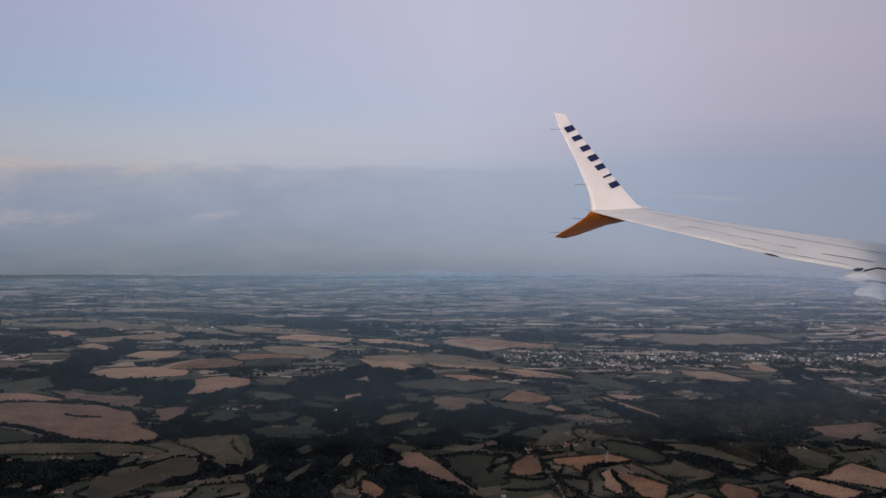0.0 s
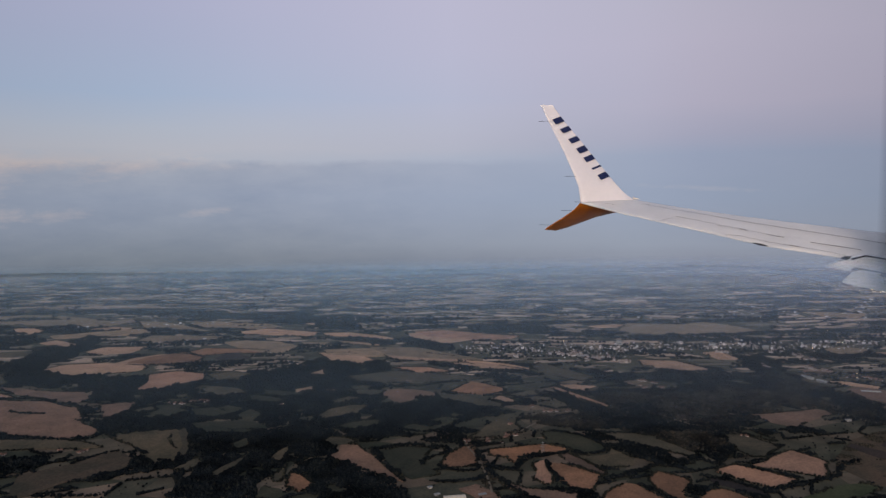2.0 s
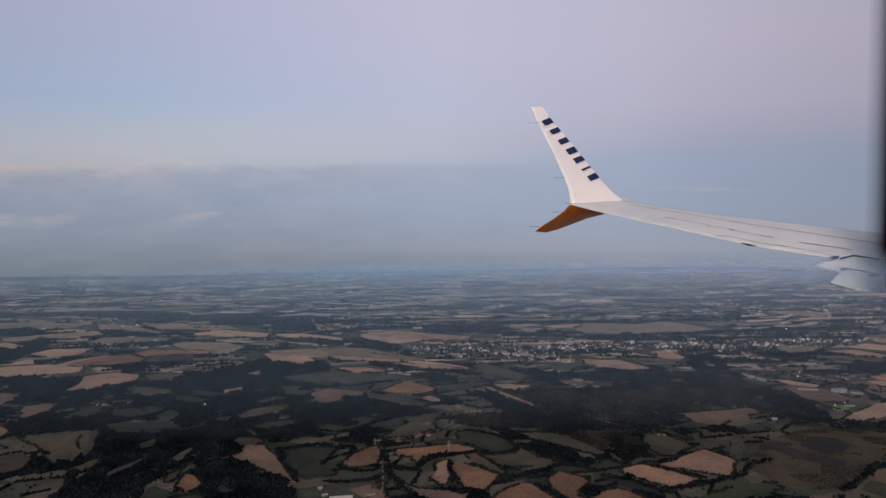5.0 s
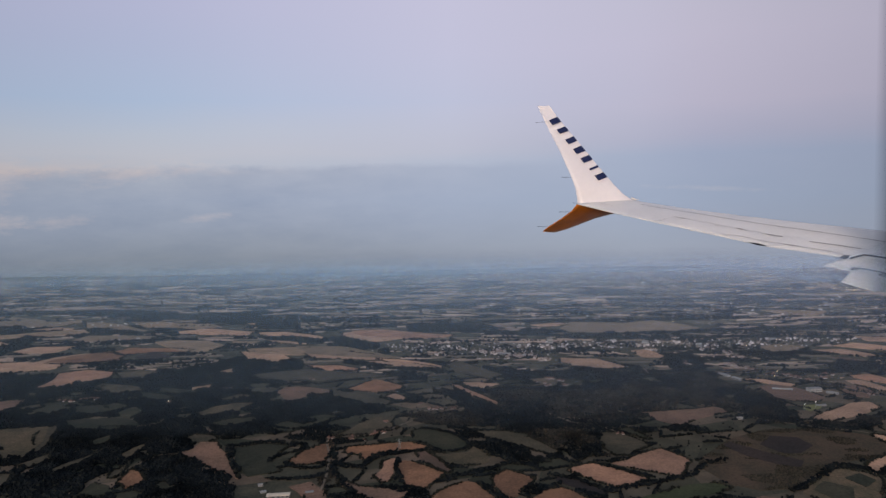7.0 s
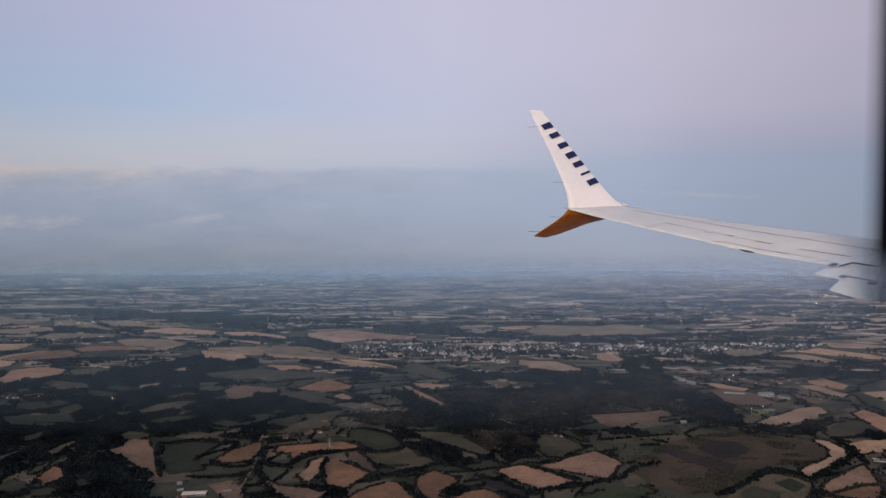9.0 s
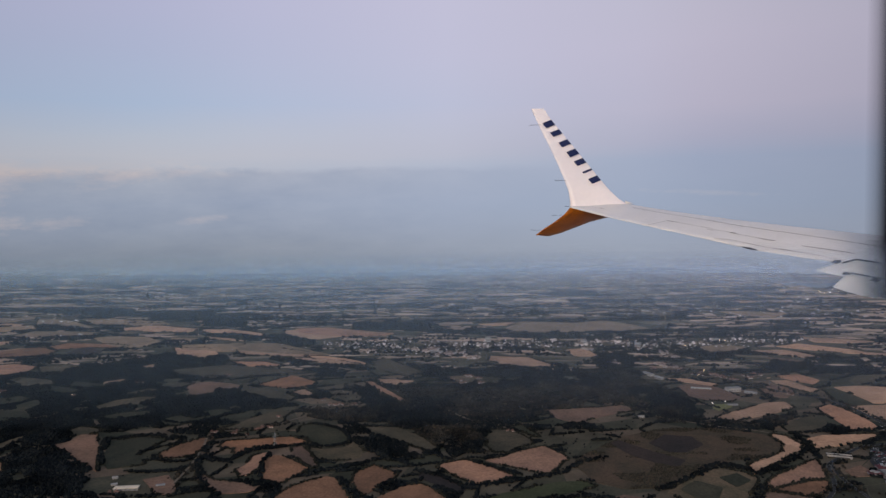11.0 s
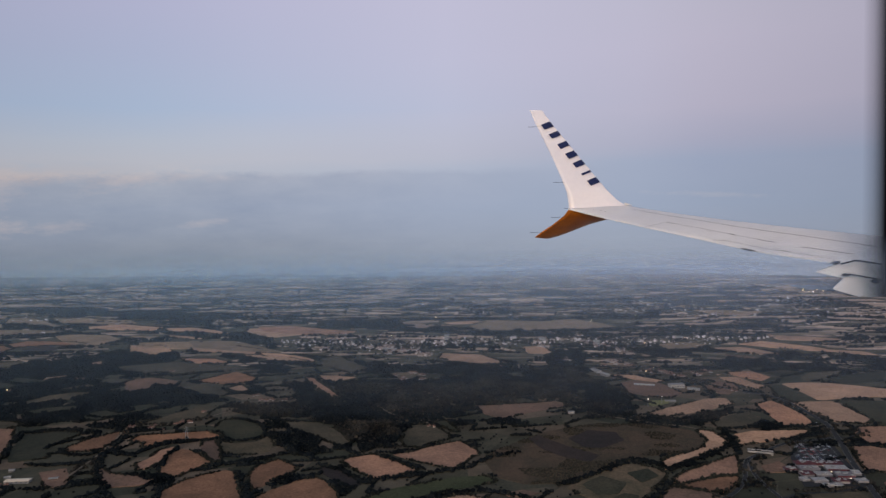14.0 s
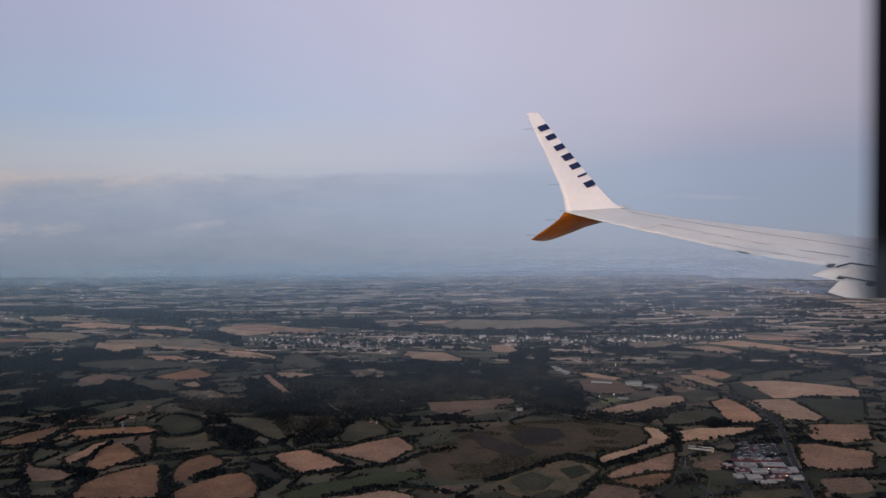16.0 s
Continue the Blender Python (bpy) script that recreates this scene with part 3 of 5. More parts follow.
plot("russet", (73, 567), (88, 577), (105, 556), (108, 539), (94, 541), (83, 556))
plot("pasture", (-71, 928), (-39, 942), (-6, 957), (43, 941), (90, 924), (120, 912), (80, 904), (40, 894), (-10, 895), (-48, 901))
plot("tan", (-131, 1072), (-79, 1070), (-36, 1016), (-63, 995), (-104, 1021))
plot("tan", (-35, 1065), (14, 1071), (88, 1034), (101, 1009), (45, 1007), (-15, 1023))
plot("bare", (-11, 977), (35, 976), (81, 946), (28, 944))
plot("tan", (62, 999), (109, 998), (166, 966), (180, 947), (137, 957), (80, 985))
plot("russet", (-569, 833), (-528, 834), (-498, 839), (-453, 832), (-404, 827), (-383, 812), (-356, 801), (-336, 770), (-323, 746), (-295, 723), (-290, 706), (-309, 700), (-344, 702), (-383, 712), (-428, 740), (-461, 755), (-485, 763), (-529, 775))
plot("bare", (-597, 875), (-556, 878), (-512, 876), (-474, 858), (-453, 844), (-494, 843), (-578, 848))
plot("pasture", (-625, 918), (-585, 924), (-561, 948), (-534, 948), (-503, 910), (-524, 897), (-607, 891))
plot("russet", (-505, 894), (-465, 881), (-410, 868), (-381, 866), (-360, 837), (-366, 816), (-392, 830), (-420, 846), (-460, 858))
plot("tan", (-498, 983), (-483, 1009), (-431, 1020), (-367, 1003), (-353, 987), (-367, 961), (-403, 955), (-447, 948), (-479, 967))
plot("stubble", (-398, 1020), (-378, 1056), (-336, 1087), (-300, 1057), (-289, 1021), (-343, 1003), (-377, 1013))
plot("tan", (-495, 1090), (-484, 1127), (-410, 1128), (-422, 1083), (-469, 1071))
plot("tan", (-729, 1290), (-713, 1318), (-654, 1268), (-663, 1242), (-693, 1252))
plot("tan", (-608, 1165), (-591, 1189), (-539, 1153), (-536, 1122), (-574, 1143))
plot("pasture", (-643, 1089), (-597, 1101), (-564, 1074), (-602, 1062))
plot("russet", (-699, 1054), (-665, 1054), (-611, 1036), (-615, 1012), (-671, 1011))
plot("russet", (-337, 810), (-314, 819), (-293, 819), (-296, 780), (-293, 764), (-312, 764), (-318, 788))
plot("pasture", (-460, 688), (-409, 697), (-375, 695), (-330, 697), (-293, 689), (-265, 673), (-290, 669), (-328, 669), (-370, 665), (-444, 663))
plot("meadow", (-494, 740), (-470, 740), (-441, 731), (-410, 708), (-427, 698), (-466, 696))
plot("pasture", (-276, 704), (-224, 720), (-212, 723), (-190, 674), (-183, 636), (-199, 630), (-214, 644), (-237, 674))
plot("fallow", (-273, 562), (-289, 558), (-306, 603), (-293, 615), (-274, 630), (-263, 655), (-244, 661), (-226, 644), (-221, 620), (-233, 604), (-257, 590))
plot("meadow", (-207, 741), (-184, 747), (-135, 742), (-118, 722), (-140, 706), (-175, 710), (-193, 723))
plot("pasture", (-249, 872), (-248, 893), (-201, 877), (-175, 860), (-207, 843))
plot("pasture", (-177, 615), (-165, 644), (-156, 631), (-163, 610))
plot("meadow", (469, 556), (484, 573), (500, 559), (491, 541), (477, 538))
plot("meadow", (503, 579), (519, 587), (524, 574), (510, 560))
plot("meadow", (482, 530), (495, 542), (504, 538), (498, 524), (486, 522))
# clearings in the wooded valley
plot("pasture", (-98, 632), (-95, 655), (-87, 672), (-84, 654), (-88, 632))
plot("meadow", (-180, 850), (-147, 840), (-117, 820), (-140, 811), (-167, 825))
plot("meadow", (-226, 792), (-198, 798), (-171, 772), (-188, 760), (-211, 768))
plot("meadow", (-166, 766), (-156, 791), (-137, 770), (-143, 744))
plot("meadow", (-145, 677), (-133, 695), (-126, 674), (-134, 663))
plot("meadow", (-51, 724), (-35, 741), (-8, 748), (-2, 735), (-25, 717))
plot("pasture", (-76, 812), (-52, 836), (-35, 828), (-54, 805))
plot("pasture", (-141, 608), (-126, 636), (-119, 652), (-121, 624), (-132, 594))
plot("tan", (-125, 868), (-103, 883), (-99, 863), (-118, 853))
plot("meadow", (-200, 789), (-185, 806), (-161, 791), (-177, 771))
plot("meadow", (-266, 776), (-254, 801), (-221, 785), (-238, 764))
plot("meadow", (-164, 870), (-128, 860), (-98, 846), (-124, 834), (-153, 843))
plot("pasture", (-56, 775), (-45, 795), (-31, 785), (-39, 769))
plot("meadow", (23, 700), (18, 719), (28, 733), (50, 720), (42, 699))
plot("meadow", (45, 742), (61, 755), (78, 747), (64, 730))
# open rolling land farther off
plot("hay", (-898, 1429), (-834, 1436), (-761, 1451), (-661, 1411), (-586, 1367), (-549, 1386), (-524, 1349), (-582, 1308), (-655, 1307), (-712, 1336), (-783, 1347), (-858, 1365))
plot("hay", (-625, 1227), (-583, 1243), (-542, 1264), (-487, 1281), (-452, 1244), (-478, 1228), (-530, 1213), (-601, 1198))
plot("hay", (-527, 1361), (-470, 1350), (-399, 1292), (-357, 1255), (-446, 1281), (-492, 1297))
plot("tan", (-590, 1280), (-550, 1308), (-500, 1286), (-544, 1269))
plot("hay", (-445, 1219), (-375, 1214), (-314, 1205), (-324, 1172), (-381, 1172), (-412, 1154), (-449, 1167))
plot("hay", (-418, 1338), (-375, 1357), (-324, 1327), (-284, 1339), (-231, 1283), (-267, 1261), (-323, 1282), (-375, 1282))
plot("tan", (-304, 1245), (-249, 1272), (-183, 1241), (-152, 1231), (-167, 1197), (-218, 1211), (-278, 1220))
plot("tan", (-152, 1226), (-103, 1227), (-42, 1193), (-8, 1157), (-51, 1174), (-100, 1193), (-139, 1202))
plot("tan", (-111, 1156), (-78, 1147), (-38, 1122), (-76, 1126), (-104, 1138))
plot("hay", (-170, 1151), (-124, 1151), (-131, 1130), (-163, 1134))
plot("hay", (-301, 1154), (-267, 1168), (-208, 1155), (-167, 1117), (-191, 1061), (-246, 1096))
plot("hay", (-127, 1093), (-39, 1101), (5, 1059), (-37, 1040), (-114, 1058))
plot("tan", (-205, 1317), (-153, 1323), (-130, 1306), (-171, 1294))
plot("tan", (-169, 1383), (-137, 1377), (-140, 1353), (-157, 1359))
plot("tan", (-4, 1213), (45, 1223), (83, 1208), (109, 1176), (167, 1181), (180, 1172), (108, 1158), (69, 1131), (42, 1148), (6, 1184))
plot("hay", (48, 1313), (101, 1314), (173, 1297), (225, 1298), (181, 1281), (99, 1280))
plot("hay", (143, 1474), (206, 1460), (272, 1440), (202, 1433), (146, 1446))
plot("hay", (389, 1283), (437, 1275), (484, 1267), (534, 1289), (574, 1246), (593, 1202), (545, 1178), (475, 1180), (423, 1192), (378, 1184), (360, 1216))
plot("tan", (435, 1518), (498, 1514), (517, 1480), (460, 1467), (428, 1485))
plot("hay", (756, 1382), (810, 1379), (871, 1356), (825, 1312), (778, 1340))
plot("tan", (827, 1526), (925, 1494), (994, 1481), (909, 1455), (835, 1484))
plot("tan", (789, 1127), (839, 1112), (882, 1089), (838, 1078), (797, 1087))
plot("hay", (625, 1055), (661, 1074), (692, 1053), (669, 1027), (630, 1020))
plot("tan", (317, 1262), (370, 1278), (389, 1265), (370, 1249), (332, 1245))
plot("bare", (9, 1229), (65, 1238), (151, 1191), (189, 1180), (158, 1151), (85, 1158), (32, 1185))
plot("hay", (-59, 1106), (22, 1099), (80, 1047), (120, 1015), (46, 1024), (-20, 1049))

# ---- roads ----
ROADS = []


def spline(pts, step=6.0):
    p = [Vector((x, y, 0)) for x, y in pts]
    p = [2 * p[0] - p[1]] + p + [2 * p[-1] - p[-2]]
    out = []
    for a, b, c, d in zip(p, p[1:], p[2:], p[3:]):
        n = max(2, int((c - b).length / step))
        for i in range(n):
            k = i / n
            out.append(0.5 * (2 * b + (c - a) * k + (2 * a - 5 * b + 4 * c - d) * k * k + (3 * b - a - 3 * c + d) * k ** 3))
    return out + [p[-2]]


def strip(line, width, z, offset=0.0):
    v = []
    for i, q in enumerate(line):
        d = (line[min(i + 1, len(line) - 1)] - line[max(i - 1, 0)]).normalized()
        side = Vector((-d.y, d.x, 0))
        v += [q + side * (offset + width / 2) + Vector((0, 0, z)), q + side * (offset - width / 2) + Vector((0, 0, z))]
    return v, [(2 * i, 2 * i + 1, 2 * i + 3, 2 * i + 2) for i in range(len(line) - 1)]


def road(width, *pts, label="grey asphalt country road", soil=None):
    line = spline(pts)
    v, f = strip(line, width, 0.62)
    ob = tagged(raw("road", v, f, soil or M_ROAD, True), label, "road", kind="structure")
    if width > 2.5:
        for side in (-0.46, 0.46):
            v, f = strip(line, 0.14, 0.66, side * width)
            edge = raw("edge_line", v, f, M_LINE)
            edge.parent = ob
    ROADS.append((np.array([q[:2] for q in line]), width))


road(4.2, (560, 960), (590, 895), (622, 849), (654, 806), (674, 791), (685, 760), (688, 726), (689, 696), (684, 669), (677, 641), (670, 616), (663, 587), (658, 566), (654, 547), (649, 521), (640, 440), label="straight asphalt main road with white edge lines")
road(3.0, (520, 500), (539, 520), (551, 531), (566, 545), (580, 568), (589, 595), (596, 609), (608, 620), (625, 636), (640, 647), (662, 654), (680, 660), label="curved asphalt slip road")
road(2.6, (596, 609), (590, 579), (590, 558), (592, 540), (593, 522), (592, 440))
road(2.2, (592, 536), (609, 545), (627, 547), (645, 554), (658, 562))
road(2.0, (684, 665), (688, 659), (701, 669), (709, 682), (707, 695), (689, 698), label="looping asphalt junction road")
for way in (((484, 750), (498, 725), (517, 713), (545, 697), (567, 689), (579, 681)), ((293, 752), (314, 722), (338, 708), (353, 690)), ((306, 820), (325, 813), (345, 792)),
            ((140, 748), (157, 761), (189, 766), (211, 771)), ((452, 780), (468, 766), (484, 750)), ((100, 560), (97, 600), (90, 640), (84, 679), (122, 690), (160, 735))):
    road(1.7, *way, label="pale dirt track between fields", soil=M_TRACK)

# ---- farmland too far off to follow field by field ----
def value_noise(x, y, scale, seed):
    """Smooth noise from 0 to 1 over the plan."""
    table = np.random.default_rng(seed).uniform(0, 1, (64, 64))
    u, v = x / scale, y / scale
    i, j = np.floor(u).astype(int), np.floor(v).astype(int)
    a, b = u - i, v - j
    a, b = a * a * (3 - 2 * a), b * b * (3 - 2 * b)
    at = lambda p, q: table[p % 64, q % 64]
    return (at(i, j) * (1 - a) + at(i + 1, j) * a) * (1 - b) + (at(i, j + 1) * (1 - a) + at(i + 1, j + 1) * a) * b


def in_plots(x, y, margin=0.0):
    hit = np.zeros(len(x), bool)
    for o in PLOTS:
        lo, hi = o.min(0) - 1, o.max(0) + 1
        near = np.nonzero((x > lo[0]) & (x < hi[0]) & (y > lo[1]) & (y < hi[1]))[0]
        if len(near):
            hit[near] |= inside(x[near], y[near], o)
    return hit


def in_roads(x, y, margin):
    hit = np.zeros(len(x), bool)
    for line, width in ROADS:
        near = np.nonzero((x > line[:, 0].min() - 9) & (x < line[:, 0].max() + 9) & (y > line[:, 1].min() - 9) & (y < line[:, 1].max() + 9))[0]
        if len(near):
            d = np.min(np.hypot(x[near][:, None] - line[None, :, 0], y[near][:, None] - line[None, :, 1]), 1)
            hit[near] |= d < width / 2 + margin
    return hit


def in_fan(x, y, more=60):
    return (x > -0.64 * y - more) & (x < 471 + 0.62 * np.maximum(y - 92, 0) + more)


TOWN = np.array([(117, 1089), (196, 1074), (272, 1022), (337, 1081), (405, 1080), (468, 1079), (545, 1065), (613, 1069), (665, 1104), (760, 1110)], float)


def town_gap(x, y):
    """Distance from the town's main street."""
    best = np.full(len(x), 1e9)
    for (x0, y0), (x1, y1) in zip(TOWN, TOWN[1:]):
        k = np.clip(((x - x0) * (x1 - x0) + (y - y0) * (y1 - y0)) / ((x1 - x0) ** 2 + (y1 - y0) ** 2), 0, 1)
        best = np.minimum(best, np.hypot(x - x0 - k * (x1 - x0), y - y0 - k * (y1 - y0)))
    return best


def far_fields(name, y0, y1, grow, fill, label, west=-9000, soil=M_FAR):
    """Rows of uneven strips of farmland with tree lines between, wider and deeper the farther off."""
    v, f, hx, hy, y = [], [], [], [], y0
    while y < y1:
        wide = grow * (0.7 + 0.5 * min(1, max(0, (y - 1000) / 700)))
        depth = RNG.uniform(8, 26) * wide
        x = max(west, -0.68 * y - 100) + RNG.uniform(0, 60)
        end = 471 + 0.66 * y + 100
        while x < end:
            w = RNG.uniform(18, 110) * wide
            if RNG.uniform() < (min(fill + 0.14, 0.95) if x < 120 and y < 1400 else fill):
                sl = RNG.uniform(-0.26, 0.26) * w
                c = np.array([(x, y + RNG.uniform(-6, 6)), (x + w * 0.5, y + sl * 0.5 + RNG.uniform(-4, 2)), (x + w, y + sl + RNG.uniform(-6, 6)),
                              (x + w + RNG.uniform(-14, 14), y + sl + depth + RNG.uniform(-6, 6)), (x + w * 0.5, y + depth + sl * 0.5 + RNG.uniform(-3, 5)), (x + RNG.uniform(-14, 14), y + depth + RNG.uniform(-6, 6))])
                mid = c.mean(0)
                m = np.vstack([c, mid[None]])
                if not in_plots(m[:, 0], m[:, 1]).any() and town_gap(m[:, 0], m[:, 1]).min() > 20:
                    z = height(c[:, 0], c[:, 1]) + RNG.uniform(0.5, 1.0) * grow
                    i = len(v)
                    v += [(a, b, h) for (a, b), h in zip(c, z)]
                    f += [(i, i + 1, i + 4, i + 5), (i + 1, i + 2, i + 3, i + 4)]
                    if RNG.uniform() < 0.62:
                        n = int(w / (2.6 * grow * (1 + (y > 1500))))
                        k = RNG.uniform(0, RNG.uniform(0.4, 1.0), n)
                        hx.append(c[5][0] + (c[3][0] - c[5][0]) * k)
                        hy.append(c[5][1] + (c[3][1] - c[5][1]) * k + RNG.uniform(-2, 3, n) * grow)
            x += w + RNG.uniform(-2, 6) * grow
        y += depth + RNG.uniform(-1, 4) * wide
    tagged(raw(name, v, f, soil), label, "fields", kind="stuff")
    hx, hy = np.concatenate(hx), np.concatenate(hy)
    ok = in_fan(hx, hy, 120) & ((hy < brow(hx) - np.where(hx < 250, 60, 300)) | (hy > 2700))
    hx, hy = hx[ok], hy[ok]
    crowns("tree_lines", hx, hy, height(hx, hy), RNG.uniform(1.3, 3.0, len(hx)) * grow, M_LEAF_SHADED, "dark tree lines between distant fields", "hedges", 0.7 if grow < 2 else 0.35)


def small_fields():
    """Small dim fields and paddocks between the woods, with hedges along their bounds."""
    c, s = math.cos(0.35), math.sin(0.35)
    nx, ny = 64, 52
    u = (np.arange(nx)[None] * 36.0 + RNG.uniform(-11, 11, (ny, nx)) + (np.arange(ny)[:, None] % 2) * 15) - 1000
    w = (np.arange(ny)[:, None] * 25.0 + RNG.uniform(-7, 7, (ny, nx))) - 100
    gx, gy = 250 + u * c - w * s, 300 + u * s + w * c
    v, f, hx, hy = [], [], [], []
    for j in range(ny - 1):
        for i in range(nx - 1):
            q = np.array([(gx[a, b], gy[a, b]) for a, b in ((j, i), (j, i + 1), (j + 1, i + 1), (j + 1, i))])
            mid = q.mean(0)
            if not (425 < mid[1] < 935 and -640 < mid[0] < 1010) or RNG.uniform() < 0.12:
                continue
            k = len(v)
            q = mid + (q - mid) * 0.95
            v += [(a, b, 0.07) for a, b in q]
            f.append((k, k + 1, k + 2, k + 3))
            for (x0, y0), (x1, y1) in ((q[0], q[1]), (q[1], q[2])):
                if RNG.uniform() < 0.7:
                    n = int(math.hypot(x1 - x0, y1 - y0) / 0.7)
                    e = RNG.uniform(0, RNG.uniform(0.5, 1.0), n)
                    hx.append(x0 + (x1 - x0) * e)
                    hy.append(y0 + (y1 - y0) * e)
    tagged(raw("small_fields", v, f, M_CELL), "dim olive and brown paddocks between the woods", "fields", kind="stuff")
    hx, hy = np.concatenate(hx), np.concatenate(hy)
    ok = ~in_plots(hx, hy) & ~in_roads(hx, hy, 2)
    hx, hy = hx[ok], hy[ok]
    n = len(hx)
    crowns("tree_lines", hx + RNG.normal(0, 0.6, n), hy + RNG.normal(0, 0.6, n), 0 * hx, RNG.uniform(0.6, 1.5, n), M_LEAF_SHADED, "dark hedges round small paddocks", "hedges", 0.85)


small_fields()
far_fields("farmland", 930, 2240, 1.0, 0.88, "patchwork of pale brown and grey-green distant fields")
far_fields("farmland", 730, 925, 0.75, 0.75, "small brown and grey fields near the main road", 440, M_CELL)
far_fields("farmland", 2790, 4300, 2.6, 0.8, "hazy patchwork of fields on the far plain")


# ---- woods ----
def scatter(x0, x1, y0, y1, step):
    gx, gy = np.meshgrid(np.arange(x0, x1, step), np.arange(y0, y1, step))
    x, y = gx.ravel() + RNG.uniform(-step / 2, step / 2, gx.size), gy.ravel() + RNG.uniform(-step / 2, step / 2, gy.size)
    keep = in_fan(x, y)
    return x[keep], y[keep]


HOMES = [(117, 1089, 5, 8, 15), (134, 1075, 6, 7, 15), (170, 1027, 5, 8, 13), (176, 1102, 8, 12, 15), (198, 1070, 6, 8, 9), (235, 1047, 12, 11, 13), (254, 1043, 16, 11, 13), (274, 1014, 14, 11, 12), (293, 1014, 10, 9, 12), (316, 991, 10, 9, 12), (255, 1106, 8, 10, 10), (292, 1082, 12, 13, 14), (328, 1072, 12, 11, 14), (334, 1104, 10, 7, 15), (354, 1072, 12, 11, 14), (380, 1090, 12, 13, 14), (421, 1071, 8, 13, 13), (460, 1075, 10, 9, 13), (473, 1084, 12, 6, 14), (496, 1106, 10, 11, 14), (520, 1106, 12, 11, 14), (536, 1079, 14, 11, 18), (547, 1048, 12, 9, 17), (562, 1069, 12, 9, 18), (567, 1016, 8, 7, 16), (575, 990, 6, 6, 11), (609, 1069, 12, 9, 13), (630, 1082, 8, 9, 14), (665, 1104, 10, 11, 9), (698, 1112, 8, 11, 10), (495, 955, 5, 5, 7), (536, 925, 6, 5, 6), (550, 942, 10, 7, 10), (564, 926, 5, 4, 6), (579, 898, 8, 6, 9), (600, 895, 10, 6, 9), (605, 881, 8, 6, 9), (614, 870, 6, 6, 6), (631, 881, 6, 6, 9), (646, 896, 5, 6, 6), (306, 862, 5, 4, 6), (324, 859, 5, 4, 6), (310, 894, 5, 5, 6), (293, 879, 2, 2, 3), (324, 882, 4, 4, 6), (84, 679, 3, 3, 4), (104, 679, 4, 3, 4), (118, 673, 2, 2, 3), (122, 690, 4, 3, 3), (125, 695, 3, 3, 3), (132, 696, 3, 3, 3), (179, 771, 7, 9, 5), (195, 771, 3, 3, 3), (159, 786, 2, 2, 8), (132, 728, 3, 3, 4), (-73, 861, 2, 3, 4), (15, 901, 2, 3, 4), (478, 726, 1, 2, 3), (472, 1045, 6, 8, 8), (428, 1108, 8, 16, 10), (724, 1094, 8, 15, 9), (779, 1102, 8, 23, 10), (649, 806, 2, 5, 5), (352, 686, 2, 3, 3), (-254, 817, 3, 4, 3), (-231, 821, 4, 5, 3), (-213, 819, 4, 5, 3), (-79, 861, 2, 4, 3), (-96, 861, 1, 2, 3), (-125, 802, 2, 3, 3), (84, 679, 2, 3, 3), (63, 545, 3, 4, 3), (-404, 650, 3, 3, 3), (-366, 658, 4, 3, 3), (-352, 655, 3, 3, 3), (-303, 664, 3, 3, 3), (-286, 661, 4, 4, 3), (-278, 663, 2, 2, 3), (-319, 580, 5, 6, 5), (-364, 589, 4, 4, 6), (-345, 584, 4, 4, 5), (-671, 1169, 5, 11, 11), (-645, 1156, 3, 7, 10), (-366, 1172, 3, 9, 5), (-341, 1181, 3, 8, 5), (-126, 804, 2, 3, 3), (-78, 858, 2, 5, 3), (-242, 812, 3, 4, 3), (-222, 824, 5, 5, 5), (-438, 1149, 4, 13, 5)]
YARDS = [(644, 600, 46), (74, 556, 22), (562, 762, 18), (525, 886, 16), (590, 826, 16)] + [(x, y, max(a, b) + 3) for x, y, _, a, b in HOMES if y < 960]


def in_yards(x, y):
    hit = np.zeros(len(x), bool)
    for a, b, r in YARDS:
        hit |= np.hypot(x - a, y - b) < r * (0.55 + 0.5 * value_noise(x, y, 6, 9))
    return hit


def wood(turning, *corners):
    """A wood within the given bounds, with a ragged edge and a few gaps."""
    o = np.array(corners, float)
    step = 1.75 if o[:, 1].min() < 760 else 2.3 if o[:, 1].min() < 1000 else 3.6
    gx, gy = np.meshgrid(np.arange(o[:, 0].min() - 8, o[:, 0].max() + 8, step), np.arange(o[:, 1].min() - 8, o[:, 1].max() + 8, step))
    x, y = gx.ravel() + RNG.uniform(-step / 2, step / 2, gx.size), gy.ravel() + RNG.uniform(-step / 2, step / 2, gx.size)
    keep = inside(x + 14 * (value_noise(x, y, 9, 71) - 0.5), y + 14 * (value_noise(x, y, 9, 72) - 0.5), o)
    keep &= 0.6 * value_noise(x, y, 26, 3) + 0.4 * value_noise(x, y, 8, 4) > 0.24
    x, y = x[keep], y[keep]
    keep = ~in_plots(x, y) & ~in_roads(x, y, 1.4) & ~in_yards(x, y)
    x, y = x[keep], y[keep]
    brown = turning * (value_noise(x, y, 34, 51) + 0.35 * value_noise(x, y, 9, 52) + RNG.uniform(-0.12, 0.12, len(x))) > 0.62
    for pick, leaf, text in ((~brown, M_LEAF_SHADED, "dense dark green woodland between fields, shade put into its colour"), (brown, M_LEAF_BROWN, "brownish autumn trees among darker woodland")):
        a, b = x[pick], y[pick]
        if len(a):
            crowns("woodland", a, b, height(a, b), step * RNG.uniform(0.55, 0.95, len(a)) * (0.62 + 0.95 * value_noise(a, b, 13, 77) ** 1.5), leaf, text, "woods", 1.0)


